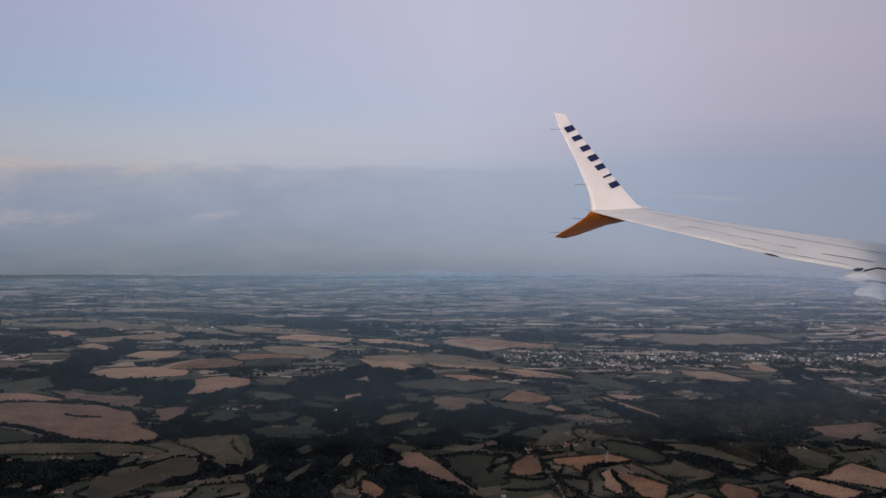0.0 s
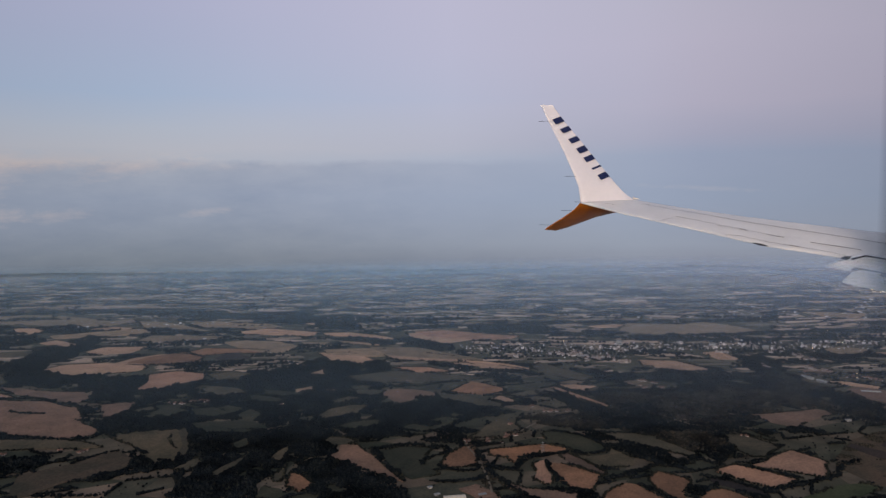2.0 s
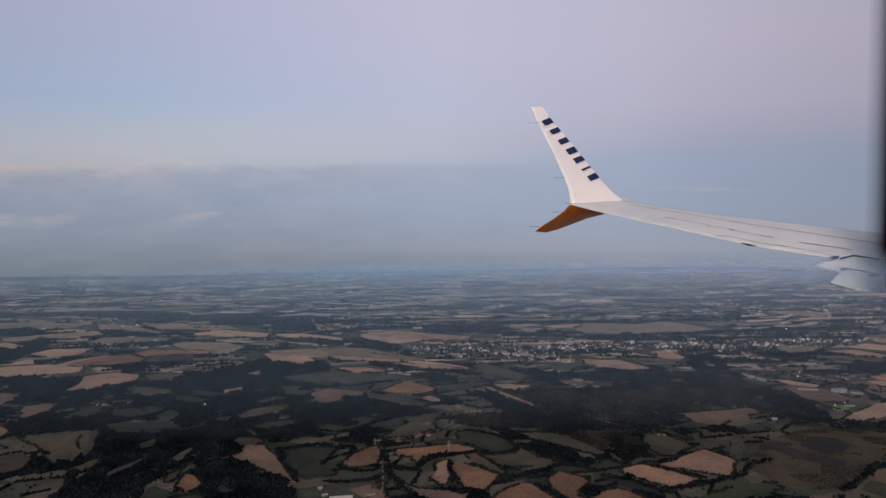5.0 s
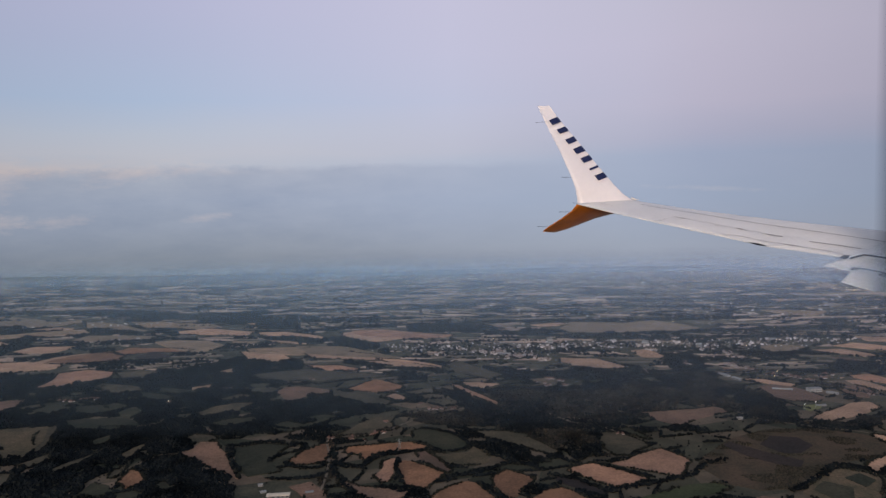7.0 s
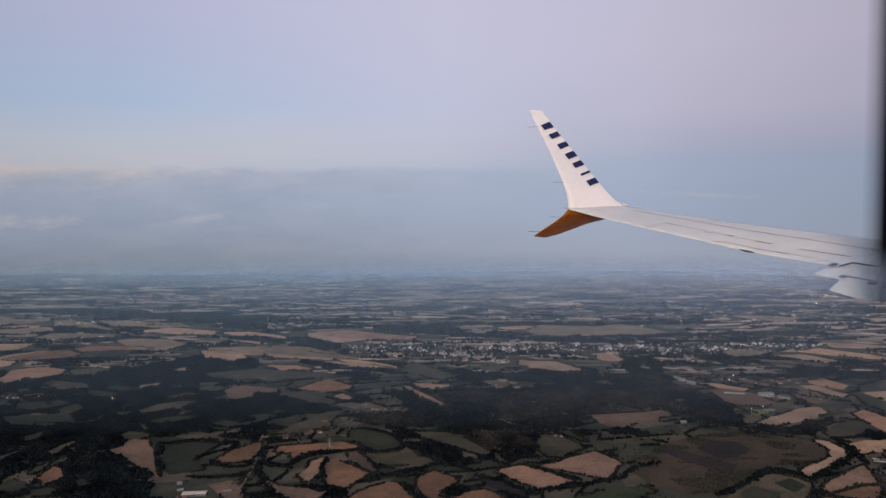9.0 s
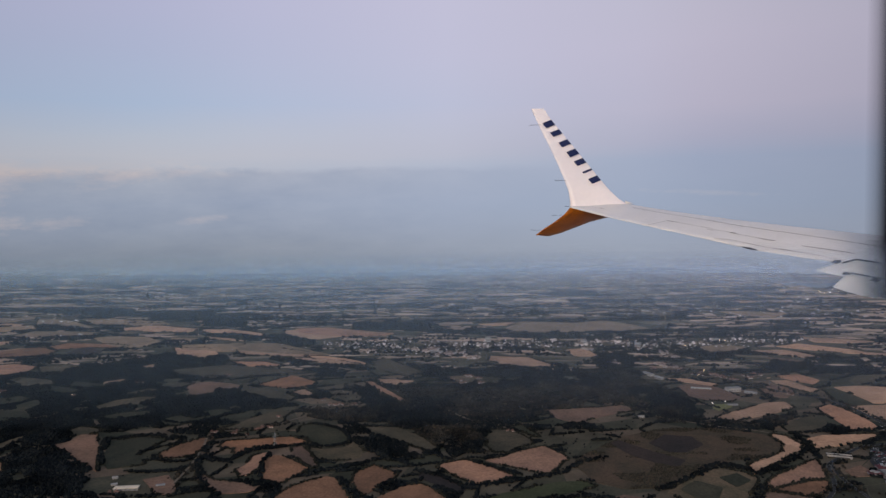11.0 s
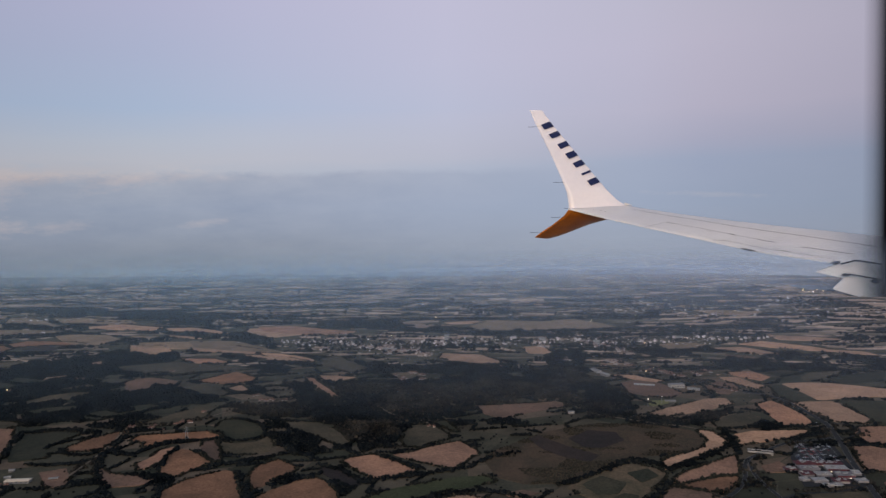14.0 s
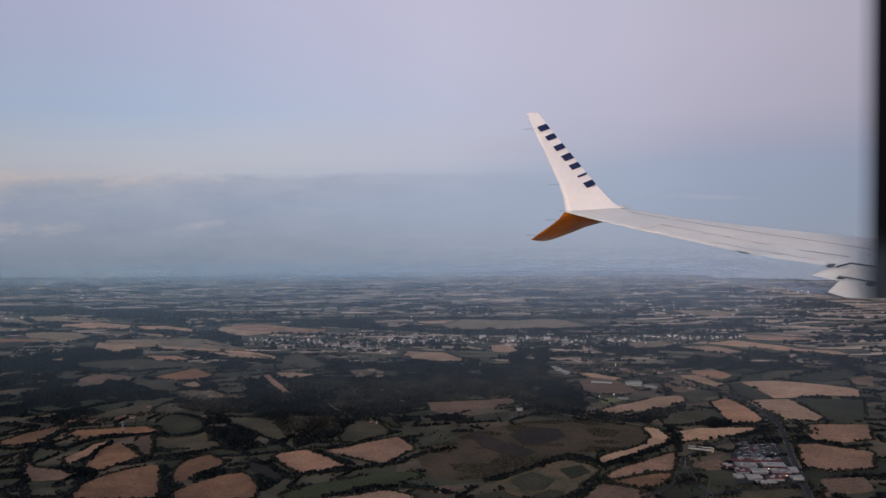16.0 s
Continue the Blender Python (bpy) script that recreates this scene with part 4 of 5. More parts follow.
wood(0, (23, 796), (34, 832), (65, 816), (99, 795), (124, 781), (123, 759), (82, 749), (53, 730), (34, 700), (-21, 686), (-109, 794), (-40, 805), (-24, 820), (17, 796))
wood(0, (-120, 941), (-134, 997), (-119, 1038), (-93, 1051), (-28, 1008), (-9, 958), (-9, 924), (-28, 914), (-75, 941), (-87, 914))
wood(0, (-228, 941), (-156, 970), (-100, 934), (-52, 861), (-36, 800), (-109, 794))
wood(1, (166, 855), (200, 834), (245, 772), (253, 783), (225, 845), (258, 850), (294, 856), (345, 857), (392, 880), (437, 869), (445, 822), (430, 771), (405, 750), (380, 734), (369, 707), (347, 714), (334, 691), (330, 658), (332, 628), (303, 622), (289, 653), (261, 690), (235, 707), (206, 712), (161, 728), (143, 757), (174, 749), (206, 754), (202, 794))
wood(0, (230, 902), (230, 951), (275, 941), (320, 925), (374, 925), (397, 894), (367, 879), (339, 894), (299, 894), (275, 884))
wood(0, (468, 969), (493, 994), (513, 1032), (524, 976), (508, 925), (481, 925), (465, 941))
wood(1, (442, 910), (494, 910), (517, 861), (532, 823), (542, 782), (539, 732), (522, 713), (498, 725), (487, 756), (468, 776), (441, 776), (438, 852))
wood(1, (553, 710), (581, 718), (614, 735), (630, 751), (625, 732), (599, 713), (582, 699), (559, 699))
wood(0, (666, 942), (707, 975), (730, 942), (764, 911), (741, 896), (710, 917), (674, 896))
wood(0, (811, 989), (832, 975), (860, 952), (881, 942), (849, 926), (815, 948))
wood(0, (226, 671), (249, 656), (267, 634), (281, 621), (270, 612), (252, 613), (235, 633))
wood(1, (334, 620), (354, 630), (374, 645), (362, 637), (341, 612), (313, 617))
wood(0, (-36, 810), (2, 791), (28, 809), (47, 837), (61, 817), (101, 794), (99, 773), (64, 765), (37, 756), (8, 737), (-30, 743), (-42, 730), (-65, 743), (-46, 755), (-27, 775))
wood(0, (-135, 957), (-99, 1007), (-27, 978), (-7, 961), (-40, 946), (-68, 919), (-103, 897), (-91, 849), (-125, 820), (-177, 845), (-195, 893), (-182, 927), (-167, 978))
wood(0, (-150, 577), (-153, 655), (-123, 687), (-78, 707), (-54, 698), (-57, 677), (-67, 652), (-81, 638), (-88, 598), (-96, 566), (-119, 534))
wood(0, (-75, 632), (-46, 641), (-15, 616), (28, 575), (47, 535), (-28, 535), (-44, 577))
wood(0, (-255, 741), (-209, 744), (-175, 712), (-111, 717), (-92, 749), (-66, 745), (-56, 708), (-121, 683), (-141, 652), (-157, 638), (-187, 700))
wood(0, (-391, 914), (-338, 937), (-319, 907), (-312, 852), (-347, 853))
wood(0, (-280, 857), (-268, 894), (-248, 911), (-202, 907), (-191, 879), (-238, 894), (-232, 851))
wood(0, (-12, 655), (-1, 655), (23, 601), (28, 583), (3, 632))
wood(0, (-167, 825), (-123, 815), (-107, 769), (-140, 749), (-197, 754), (-213, 792))
wood(0, (-515, 919), (-542, 999), (-529, 1037), (-497, 979), (-474, 957), (-444, 942), (-401, 949), (-361, 925), (-342, 937), (-321, 872), (-374, 866), (-414, 879), (-474, 897))
wood(0, (-666, 978), (-566, 998), (-566, 1110), (-555, 1203), (-527, 1228), (-506, 1157), (-496, 1055), (-512, 1002), (-530, 960), (-629, 924))
wood(0, (-366, 856), (-319, 869), (-274, 885), (-257, 898), (-259, 835), (-284, 810), (-294, 770), (-299, 823), (-347, 819))
wood(0, (-449, 655), (-346, 641), (-309, 651), (-286, 635), (-303, 617), (-312, 604), (-332, 562), (-384, 557))
wood(0, (-198, 690), (-172, 699), (-127, 700), (-84, 724), (-49, 715), (-36, 690), (-50, 656), (-73, 628), (-91, 623), (-113, 620), (-117, 590), (-129, 558), (-161, 558), (-169, 605), (-150, 649), (-181, 649))
wood(0, (-224, 780), (-200, 813), (-143, 791), (-106, 802), (-89, 825), (-90, 771), (-108, 727), (-117, 724), (-136, 747), (-185, 751), (-208, 745))
wood(0, (-278, 898), (-238, 909), (-190, 893), (-131, 880), (-107, 921), (-46, 894), (-58, 858), (-98, 838), (-134, 815), (-177, 831), (-203, 800), (-238, 833))
wood(0, (-211, 921), (-175, 969), (-132, 1001), (-67, 985), (-11, 964), (-33, 928), (-75, 899), (-134, 899))
wood(0, (-47, 618), (-22, 605), (3, 587), (3, 559), (-47, 559), (-50, 593))
wood(0, (-318, 741), (-302, 770), (-271, 791), (-220, 791), (-204, 732), (-225, 723), (-278, 709), (-292, 723))
wood(0, (-217, 630), (-176, 630), (-171, 611), (-202, 615), (-221, 598), (-255, 586), (-238, 604), (-217, 614))
wood(0, (-772, 1226), (-699, 1202), (-655, 1227), (-601, 1179), (-648, 1113), (-689, 1093))
wood(0, (95, 1278), (172, 1293), (256, 1242), (203, 1211), (145, 1224))
wood(0, (369, 1164), (438, 1152), (520, 1130), (436, 1124), (377, 1135))
wood(0, (-475, 1468), (-384, 1434), (-297, 1402), (-205, 1389), (-155, 1341), (-239, 1328), (-334, 1369), (-427, 1387))
wood(0, (-151, 1306), (-87, 1284), (-94, 1247), (-188, 1272))
wood(0, (-136, 1178), (-60, 1161), (-4, 1148), (-39, 1114), (-116, 1165))
wood(0, (117, 1254), (194, 1234), (271, 1225), (170, 1204), (113, 1213))
wood(0, (-4, 1148), (42, 1131), (84, 1090), (39, 1059), (-4, 1098))


def copses(x0, x1, y0, y1, step, size, bar, label):
    """Small woods and tree lines, long and low as they lie across the land."""
    x, y = scatter(x0, x1, y0, y1, step)
    cover = 0.6 * value_noise(x, y * 2.0, 70, 3) + 0.4 * value_noise(x, y * 1.8, 22, 4)
    keep = (cover > bar) & ~in_plots(x, y)
    x, y = x[keep], y[keep]
    keep = ~in_roads(x, y, 1.6) & ~in_yards(x, y) & (town_gap(x, y) > RNG.uniform(0, 40, len(x)))
    x, y = x[keep], y[keep]
    crowns("woodland", x, y, height(x, y), RNG.uniform(size * 0.55, size * 1.3, len(x)), M_LEAF_SHADED, label, "woods", 0.62)


copses(-620, 1000, 430, 800, 2.15, 1.5, 0.66, "small dark copses and thickets")
copses(-860, 1140, 800, 1050, 3.0, 2.0, 0.62, "small dark woods between fields")
copses(-1000, 1250, 1050, 1300, 4.0, 2.3, 0.64, "dark strips of woodland and tree lines")


def far_woods():
    x, y = scatter(-1700, 1900, 1300, 2255, 5.6)
    cover = 0.55 * value_noise(x, y * 3.2, 130, 5) + 0.45 * value_noise(x, y * 2.5, 40, 6)
    keep = (cover > 0.6) & (y < brow(x) - np.where(x > 250, 340, 60))
    x, y = x[keep], y[keep]
    crowns("woodland", x, y, height(x, y), RNG.uniform(2.2, 4.2, len(x)), M_LEAF_SHADED, "distant dark woods and hedges in thin bands", "woods", 0.55)
    x, y = scatter(900, 3200, 2790, 4250, 20)
    cover = 0.55 * value_noise(x, y * 3, 330, 5) + 0.45 * value_noise(x, y * 2.5, 90, 6)
    keep = (cover > 0.62) & (x > 1800)
    x, y = x[keep], y[keep]
    crowns("woodland", x, y, height(x, y), RNG.uniform(5, 9, len(x)), M_LEAF_SHADED, "dark woods on the far plain", "woods", 0.5)


far_woods()


def lone_trees():
    """Scattered bushes over the open dark ground and the rough fields."""
    x, y = scatter(-600, 1000, 440, 900, 4.6)
    keep = ~in_plots(x, y) & ~in_roads(x, y, 2) & ~in_yards(x, y) & (RNG.uniform(0, 1, len(x)) < np.where((x > 440) & (y > 730), 0.05, 0.09))
    x, y = x[keep], y[keep]
    crowns("bushes", x, y, 0 * x, RNG.uniform(0.5, 1.2, len(x)), M_LEAF_SHADED, "scattered dark bushes on rough ground", "bushes")


lone_trees()


def roadside():
    """Trees and bushes along the verges of the roads."""
    xs, ys = [], []
    for line, width in ROADS:
        for side in (-1, 1):
            d = np.gradient(line, axis=0)
            d /= np.maximum(np.hypot(d[:, 0], d[:, 1]), 1e-6)[:, None]
            base = np.repeat(line + side * np.stack([-d[:, 1], d[:, 0]], 1) * (width / 2 + 1.6), 8, 0)
            p = base + RNG.normal(0, 1, base.shape) * (2.4, 2.4)
            keep = value_noise(p[:, 0], p[:, 1], 18, 61 + side) > 0.5
            xs.append(p[keep, 0])
            ys.append(p[keep, 1])
    x, y = np.concatenate(xs), np.concatenate(ys)
    keep = ~in_roads(x, y, 0.9) & ~in_yards(x, y)
    x, y = x[keep], y[keep]
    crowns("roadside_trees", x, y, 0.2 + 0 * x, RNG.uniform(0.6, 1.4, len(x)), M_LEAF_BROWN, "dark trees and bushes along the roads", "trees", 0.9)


roadside()


def wood_belt(width, *pts):
    """A winding belt of trees along a stream or valley."""
    line = np.array([q[:2] for q in spline(pts, 8.0)])
    seg = np.repeat(np.arange(len(line) - 1), 26 if width > 8 else 16)
    k = RNG.uniform(0, 1, len(seg))
    p = line[seg] * (1 - k[:, None]) + line[seg + 1] * k[:, None]
    x, y = p[:, 0] + RNG.normal(0, width * 0.35, len(p)), p[:, 1] + RNG.normal(0, width * 0.35, len(p))
    keep = ~in_yards(x, y) & ~in_roads(x, y, 0.8) & (~in_plots(x, y) | (width < 8)) & (value_noise(x, y, 24, 17) > 0.2)
    x, y = x[keep], y[keep]
    crowns("woodland", x, y, 0.3 + 0 * x, RNG.uniform(1.3, 2.8, len(x)) * (1 if width > 8 else 0.62), M_LEAF_SHADED, "winding belt of dark trees along a valley", "woods", 0.65)


wood_belt(4, (165, 507), (136, 544), (110, 582), (99, 614), (96, 643))
wood_belt(4, (189, 508), (182, 543), (192, 559), (199, 586), (214, 590), (230, 602), (251, 616), (275, 600))
wood_belt(2.5, (127, 615), (130, 633), (145, 640), (161, 642))
wood_belt(2.5, (167, 567), (155, 597), (152, 616), (153, 626))
wood_belt(4, (221, 574), (236, 548), (254, 511))
wood_belt(4, (279, 589), (300, 577), (320, 555), (324, 559), (351, 569), (369, 578), (388, 585), (406, 608), (426, 619))
wood_belt(3, (255, 548), (273, 562), (285, 573))
wood_belt(3, (324, 609), (346, 591), (358, 584))
wood_belt(4, (362, 525), (381, 537), (402, 544), (429, 534), (444, 525))
wood_belt(4, (453, 555), (468, 567), (492, 587), (509, 606), (527, 600), (534, 586), (553, 603), (577, 623), (595, 643))
wood_belt(4, (529, 566), (521, 547), (508, 528))
wood_belt(3, (599, 674), (595, 632), (592, 619))
wood_belt(3, (597, 682), (630, 686), (666, 687), (675, 674))
wood_belt(3, (583, 690), (590, 703), (603, 707))
wood_belt(3, (42, 620), (46, 636), (63, 648), (64, 662), (29, 672), (-4, 661))
wood_belt(3, (48, 583), (73, 583), (90, 587), (98, 601))
wood_belt(3, (57, 618), (70, 607), (89, 607), (92, 624), (91, 655))
wood_belt(2.5, (100, 601), (100, 620), (110, 607), (126, 611), (132, 627), (150, 639), (174, 645))
wood_belt(3, (-9, 735), (33, 709), (59, 716), (86, 747), (118, 767), (135, 773))
wood_belt(3, (143, 571), (163, 558), (179, 560), (195, 582), (207, 589), (225, 595))
wood_belt(2, (169, 707), (195, 693), (210, 670), (213, 655), (199, 643), (179, 646))
wood_belt(4, (-507, 759), (-440, 740), (-396, 714), (-372, 702), (-330, 697), (-291, 697), (-286, 714), (-254, 689), (-214, 651), (-175, 624))
wood_belt(3, (-499, 841), (-450, 839), (-424, 841), (-387, 818), (-353, 803), (-333, 770), (-313, 768), (-300, 748))
wood_belt(2, (-428, 790), (-407, 782), (-381, 780))
wood_belt(3, (-333, 756), (-305, 747))
wood_belt(3, (-301, 768), (-290, 791), (-265, 812))
wood_belt(2.5, (-274, 630), (-258, 655), (-239, 663), (-224, 644), (-218, 617), (-237, 602))
wood_belt(16, (156, 1227), (302, 1176), (397, 1157), (483, 1167), (661, 1187), (836, 1198))
wood_belt(10, (487, 1120), (585, 1131), (729, 1125), (832, 1094))
wood_belt(22, (-82, 1222), (75, 1276), (282, 1297), (488, 1296), (700, 1306))
wood_belt(26, (-845, 1441), (-695, 1487), (-432, 1415), (-197, 1426))
wood_belt(22, (-502, 1264), (-322, 1315), (-92, 1326), (111, 1352))


def rough_growth():
    """Low scrub in broken rows over the fallow land."""
    xs, ys = [], []
    for o in PLOTS[:1]:
        lo, hi = o.min(0), o.max(0)
        gx, gy = np.meshgrid(np.arange(lo[0], hi[0], 1.3), np.arange(lo[1], hi[1], 1.6))
        x, y = gx.ravel() + RNG.uniform(-1.1, 1.1, gx.size), gy.ravel() + RNG.uniform(-1.2, 1.2, gx.size)
        keep = inside(x, y, o) & (0.5 * value_noise(x, y, 26, 11) + 0.5 * value_noise(x * 0.3, y, 9, 12) > 0.55) & ~in_roads(x, y, 1.5) & ~in_yards(x, y)
        for q in PLOTS[1:]:
            keep &= ~inside(x, y, q)
        xs.append(x[keep])
        ys.append(y[keep])
    x, y = np.concatenate(xs), np.concatenate(ys)
    crowns("scrub", x, y, 0.2 + 0 * x, RNG.uniform(0.3, 0.85, len(x)), M_SCRUB, "low dark scrub in broken rows on fallow land", "scrub", 0.6)


rough_growth()


def hills():
    """A low blue ridge along the brow, behind the haze."""
    n = 60
    xs = np.linspace(-2000, 420, n)
    top = 1 + 5 * np.exp(-((xs + 1150) / 320) ** 2) - 12 * np.clip((xs - 350) / 290, 0, 1) + np.array([2.5 * noise.noise((x * 0.006, 0, 0)) for x in xs])
    v = []
    for dy, k in ((-120, -0.3), (-50, 0.6), (0, 1.0), (90, -0.8)):
        v += [(x, 2210 + dy, max(h * k, -6) - (4 if k < 0 else 0)) for x, h in zip(xs, top)]
    f = [(r * n + i, r * n + i + 1, (r + 1) * n + i + 1, (r + 1) * n + i) for r in range(3) for i in range(n - 1)]
    tagged(raw("hills", v, f, M_GROUND, True), "low wooded ridge on the horizon", "hills", kind="structure")


hills()


# ---- buildings ----
def rod(bm, a, b, r):
    d = Vector(b) - Vector(a)
    m = Matrix.Translation((Vector(a) + Vector(b)) / 2) @ d.to_track_quat("Z", "Y").to_matrix().to_4x4()
    bmesh.ops.create_cone(bm, cap_ends=True, segments=6, radius1=r, radius2=r * 0.6, depth=d.length, matrix=m)


def gable(bm, w, d, z0, rise, over):
    a, b = w / 2 + over, d / 2 + over
    lo = z0 - 0.12
    vs = [bm.verts.new(p) for p in ((-a, -b, lo), (a, -b, lo), (a, b, lo), (-a, b, lo), (-a, 0, z0 + rise), (a, 0, z0 + rise),
                                    (-a, -b, lo + 0.16), (a, -b, lo + 0.16), (a, b, lo + 0.16), (-a, b, lo + 0.16))]
    for f in ((3, 2, 1, 0), (0, 1, 7, 6), (2, 3, 9, 8), (6, 7, 5, 4), (8, 9, 4, 5), (0, 6, 4, 9, 3), (1, 2, 8, 5, 7)):
        bm.faces.new([vs[i] for i in f])


def make_house(w, d, h, rise, wall, roof, label, group, name="house"):
    base = tagged(new(name), label, "house", group)
    bm = bmesh.new()
    box(bm, -w / 2, -d / 2, -0.3, w / 2, d / 2, h)
    walls = part("wall", bm, wall, base)
    bm = bmesh.new()
    gable(bm, w, d, h, rise, 0.35)
    top = part("roof", bm, roof, base)
    bm = bmesh.new()
    box(bm, w * 0.2, -0.3, h + rise * 0.4, w * 0.2 + 0.6, 0.3, h + rise + 0.6)
    part("chimney", bm, roof, top)
    for k in (-0.3, 0.3):
        bm = bmesh.new()
        box(bm, w * k - 0.35, -d / 2 - 0.06, h * 0.35, w * k + 0.35, -d / 2 + 0.05, h * 0.75)
        part("window", bm, M_GLASS, walls)
    bm = bmesh.new()
    box(bm, -0.3, -d / 2 - 0.06, 0, 0.3, -d / 2 + 0.05, h * 0.6)
    part("door", bm, M_POLE, walls)
    return base


def put(ob, x, y, turn, z=0.0):
    return copy_thing(ob, pose(x, y, z + float(height(x, y)), 0, 0, turn))


def town():
    kinds = [make_house(4.0, 3.0, 1.9, 0.7, M_WALL, M_ROOF, "pale rendered house with a tiled gable roof", "houses of the town"),
             make_house(4.8, 3.2, 2.0, 0.8, M_WALL, M_ROOF, "cream house with a brown tiled roof", "houses of the town"),
             make_house(3.4, 3.2, 3.0, 0.7, M_WALL, M_ROOF, "tall narrow pale house with a tiled roof", "houses of the town")]
    kinds += [make_house(2.6, 1.8, 1.0, 0.55, M_WALL, M_TILE, "small farmhouse with a reddish tiled roof", "farms and hamlets"), make_house(3.4, 2.0, 1.1, 0.6, M_WALL, M_TILE, "long low farm building with a tiled roof", "farms and hamlets")]
    spots = [(x + RNG.normal(0, a * 0.6), y + RNG.normal(0, b * 0.5), RNG.choice([0, 90]) + RNG.normal(12, 16), y > 930) for x, y, n, a, b in HOMES for _ in range(n)]
    spots.sort(key=lambda q: q[1])
    first = [True] * 5
    for x, y, turn, urban in spots[:290]:
        k = int(RNG.choice(3, p=[0.45, 0.35, 0.2]) if urban else RNG.integers(3, 5))
        m = pose(x, y, 0, 0, 0, turn)
        if first[k]:
            kinds[k].matrix_basis, first[k] = m, False
        else:
            copy_thing(kinds[k], m)
    v, f = [], []
    for x, y, turn, _ in spots[290:]:
        w, d, h, i = RNG.uniform(2.6, 4.4), RNG.uniform(2.3, 3.1), RNG.uniform(1.4, 2.6), len(v)
        c, e = math.cos(radians(turn)), math.sin(radians(turn))
        for a, b, z in [(p, q, r) for r in (-0.3, h) for p, q in ((-0.5, -0.5), (0.5, -0.5), (0.5, 0.5), (-0.5, 0.5))] + [(-0.5, 0, h + 0.8), (0.5, 0, h + 0.8)]:
            v.append((x + a * w * c - b * d * e, y + a * w * e + b * d * c, z))
        f += [(i + p, i + q, i + r, i + t) for p, q, r, t in ((0, 1, 5, 4), (1, 2, 6, 5), (2, 3, 7, 6), (3, 0, 4, 7), (4, 5, 9, 8), (6, 7, 8, 9))]
    tagged(raw("town_houses", v, f, M_VILLAGE), "pale houses in the farther streets of the town", "houses", kind="stuff")


town()


def town_trees():
    seg = np.diff(TOWN, axis=0)
    k = RNG.integers(0, len(seg), 1500)
    u = RNG.uniform(0, 1, 1500)
    x, y = TOWN[k, 0] + seg[k, 0] * u + RNG.normal(0, 9, 1500), TOWN[k, 1] + seg[k, 1] * u + RNG.normal(0, 24, 1500)
    keep = ~in_plots(x, y) & (value_noise(x, y, 14, 21) > 0.4)
    x, y = x[keep], y[keep]
    crowns("town_trees", x, y, 0 * x, RNG.uniform(0.9, 2.0, len(x)), M_LEAF_SHADED, "dark garden trees between the town's houses", "trees")


town_trees()


def make_hall(w, d, h, label, roof=M_SHED, wall=M_SHED, bays=5):
    base = tagged(new("hall"), label, "hall")
    bm = bmesh.new()
    box(bm, -w / 2, -d / 2, -0.3, w / 2, d / 2, h)
    walls = part("wall", bm, wall, base)
    bm = bmesh.new()
    gable(bm, w, d, h, h * 0.25, 0.3)
    part("roof", bm, roof, base)
    for i in range(bays):
        x = -w / 2 + (i + 0.5) * w / bays
        bm = bmesh.new()
        box(bm, x - w / bays * 0.22, -d / 2 - 0.06, h * 0.3, x + w / bays * 0.22, -d / 2 + 0.05, h * 0.6)
        part("window", bm, M_GLASS, walls)
    return base


for x, y, turn, w, d, h, text in ((522, 896, -60, 24, 9, 5, "long white industrial hall at the wood's edge"), (530, 877, -60, 18, 8, 5, "white industrial hall beside a longer one"),
                                  (595, 824, 12, 24, 13, 7, "pale grey sports hall beside the pitch"), (564, 832, -14, 34, 5, 3, "long low white shed"), (576, 768, 4, 16, 5, 3, "low red-brown pavilion beside the pitch"), (610, 814, -30, 20, 6, 4, "pale shed with a sheet roof"),
                                  (56, 557, 30, 7, 4, 2.4, "small cream farm shed beside a track"), (92, 556, 20, 10, 4, 2.4, "grey-roofed farm shed near the barns"),
                                  (334, 1106, 5, 12, 10, 13, "tall pale block of flats in the town centre"), (472, 1084, -8, 14, 9, 11, "broad pale block of flats in the town"), (545, 1066, 0, 13, 9, 9, "cream block of flats in the town"),
                                  (262, 1030, -14, 30, 7, 5, "long white shed below the town"), (290, 1018, -14, 24, 7, 4, "long pale works building in the town"), (478, 727, 5, 9, 5, 4, "small cream farmhouse on rough land"),
                                  (50, 570, 15, 6, 4, 3, "small white barn in a clearing"), (665, 1100, 0, 14, 8, 7, "pale block of flats at the town's edge")):
    make_hall(w * 0.6, d * 0.62, h * 0.5, text).matrix_basis = pose(x, y, 0, 0, 0, turn)


M_CREAM = plain("cream_sheet_roof", (0.62, 0.50, 0.37), (0.48, 0.385, 0.29), 0.4, 0.6)
make_hall(17, 5.5, 1.7, "long farm barn with a cream sheet roof", M_CREAM).matrix_basis = pose(70, 549, 0.3, 0, 0, 8)
M_SHOPROOF = plain("gravel_roof", (0.20, 0.18, 0.18), (0.14, 0.13, 0.13), 0.25, 0.9)


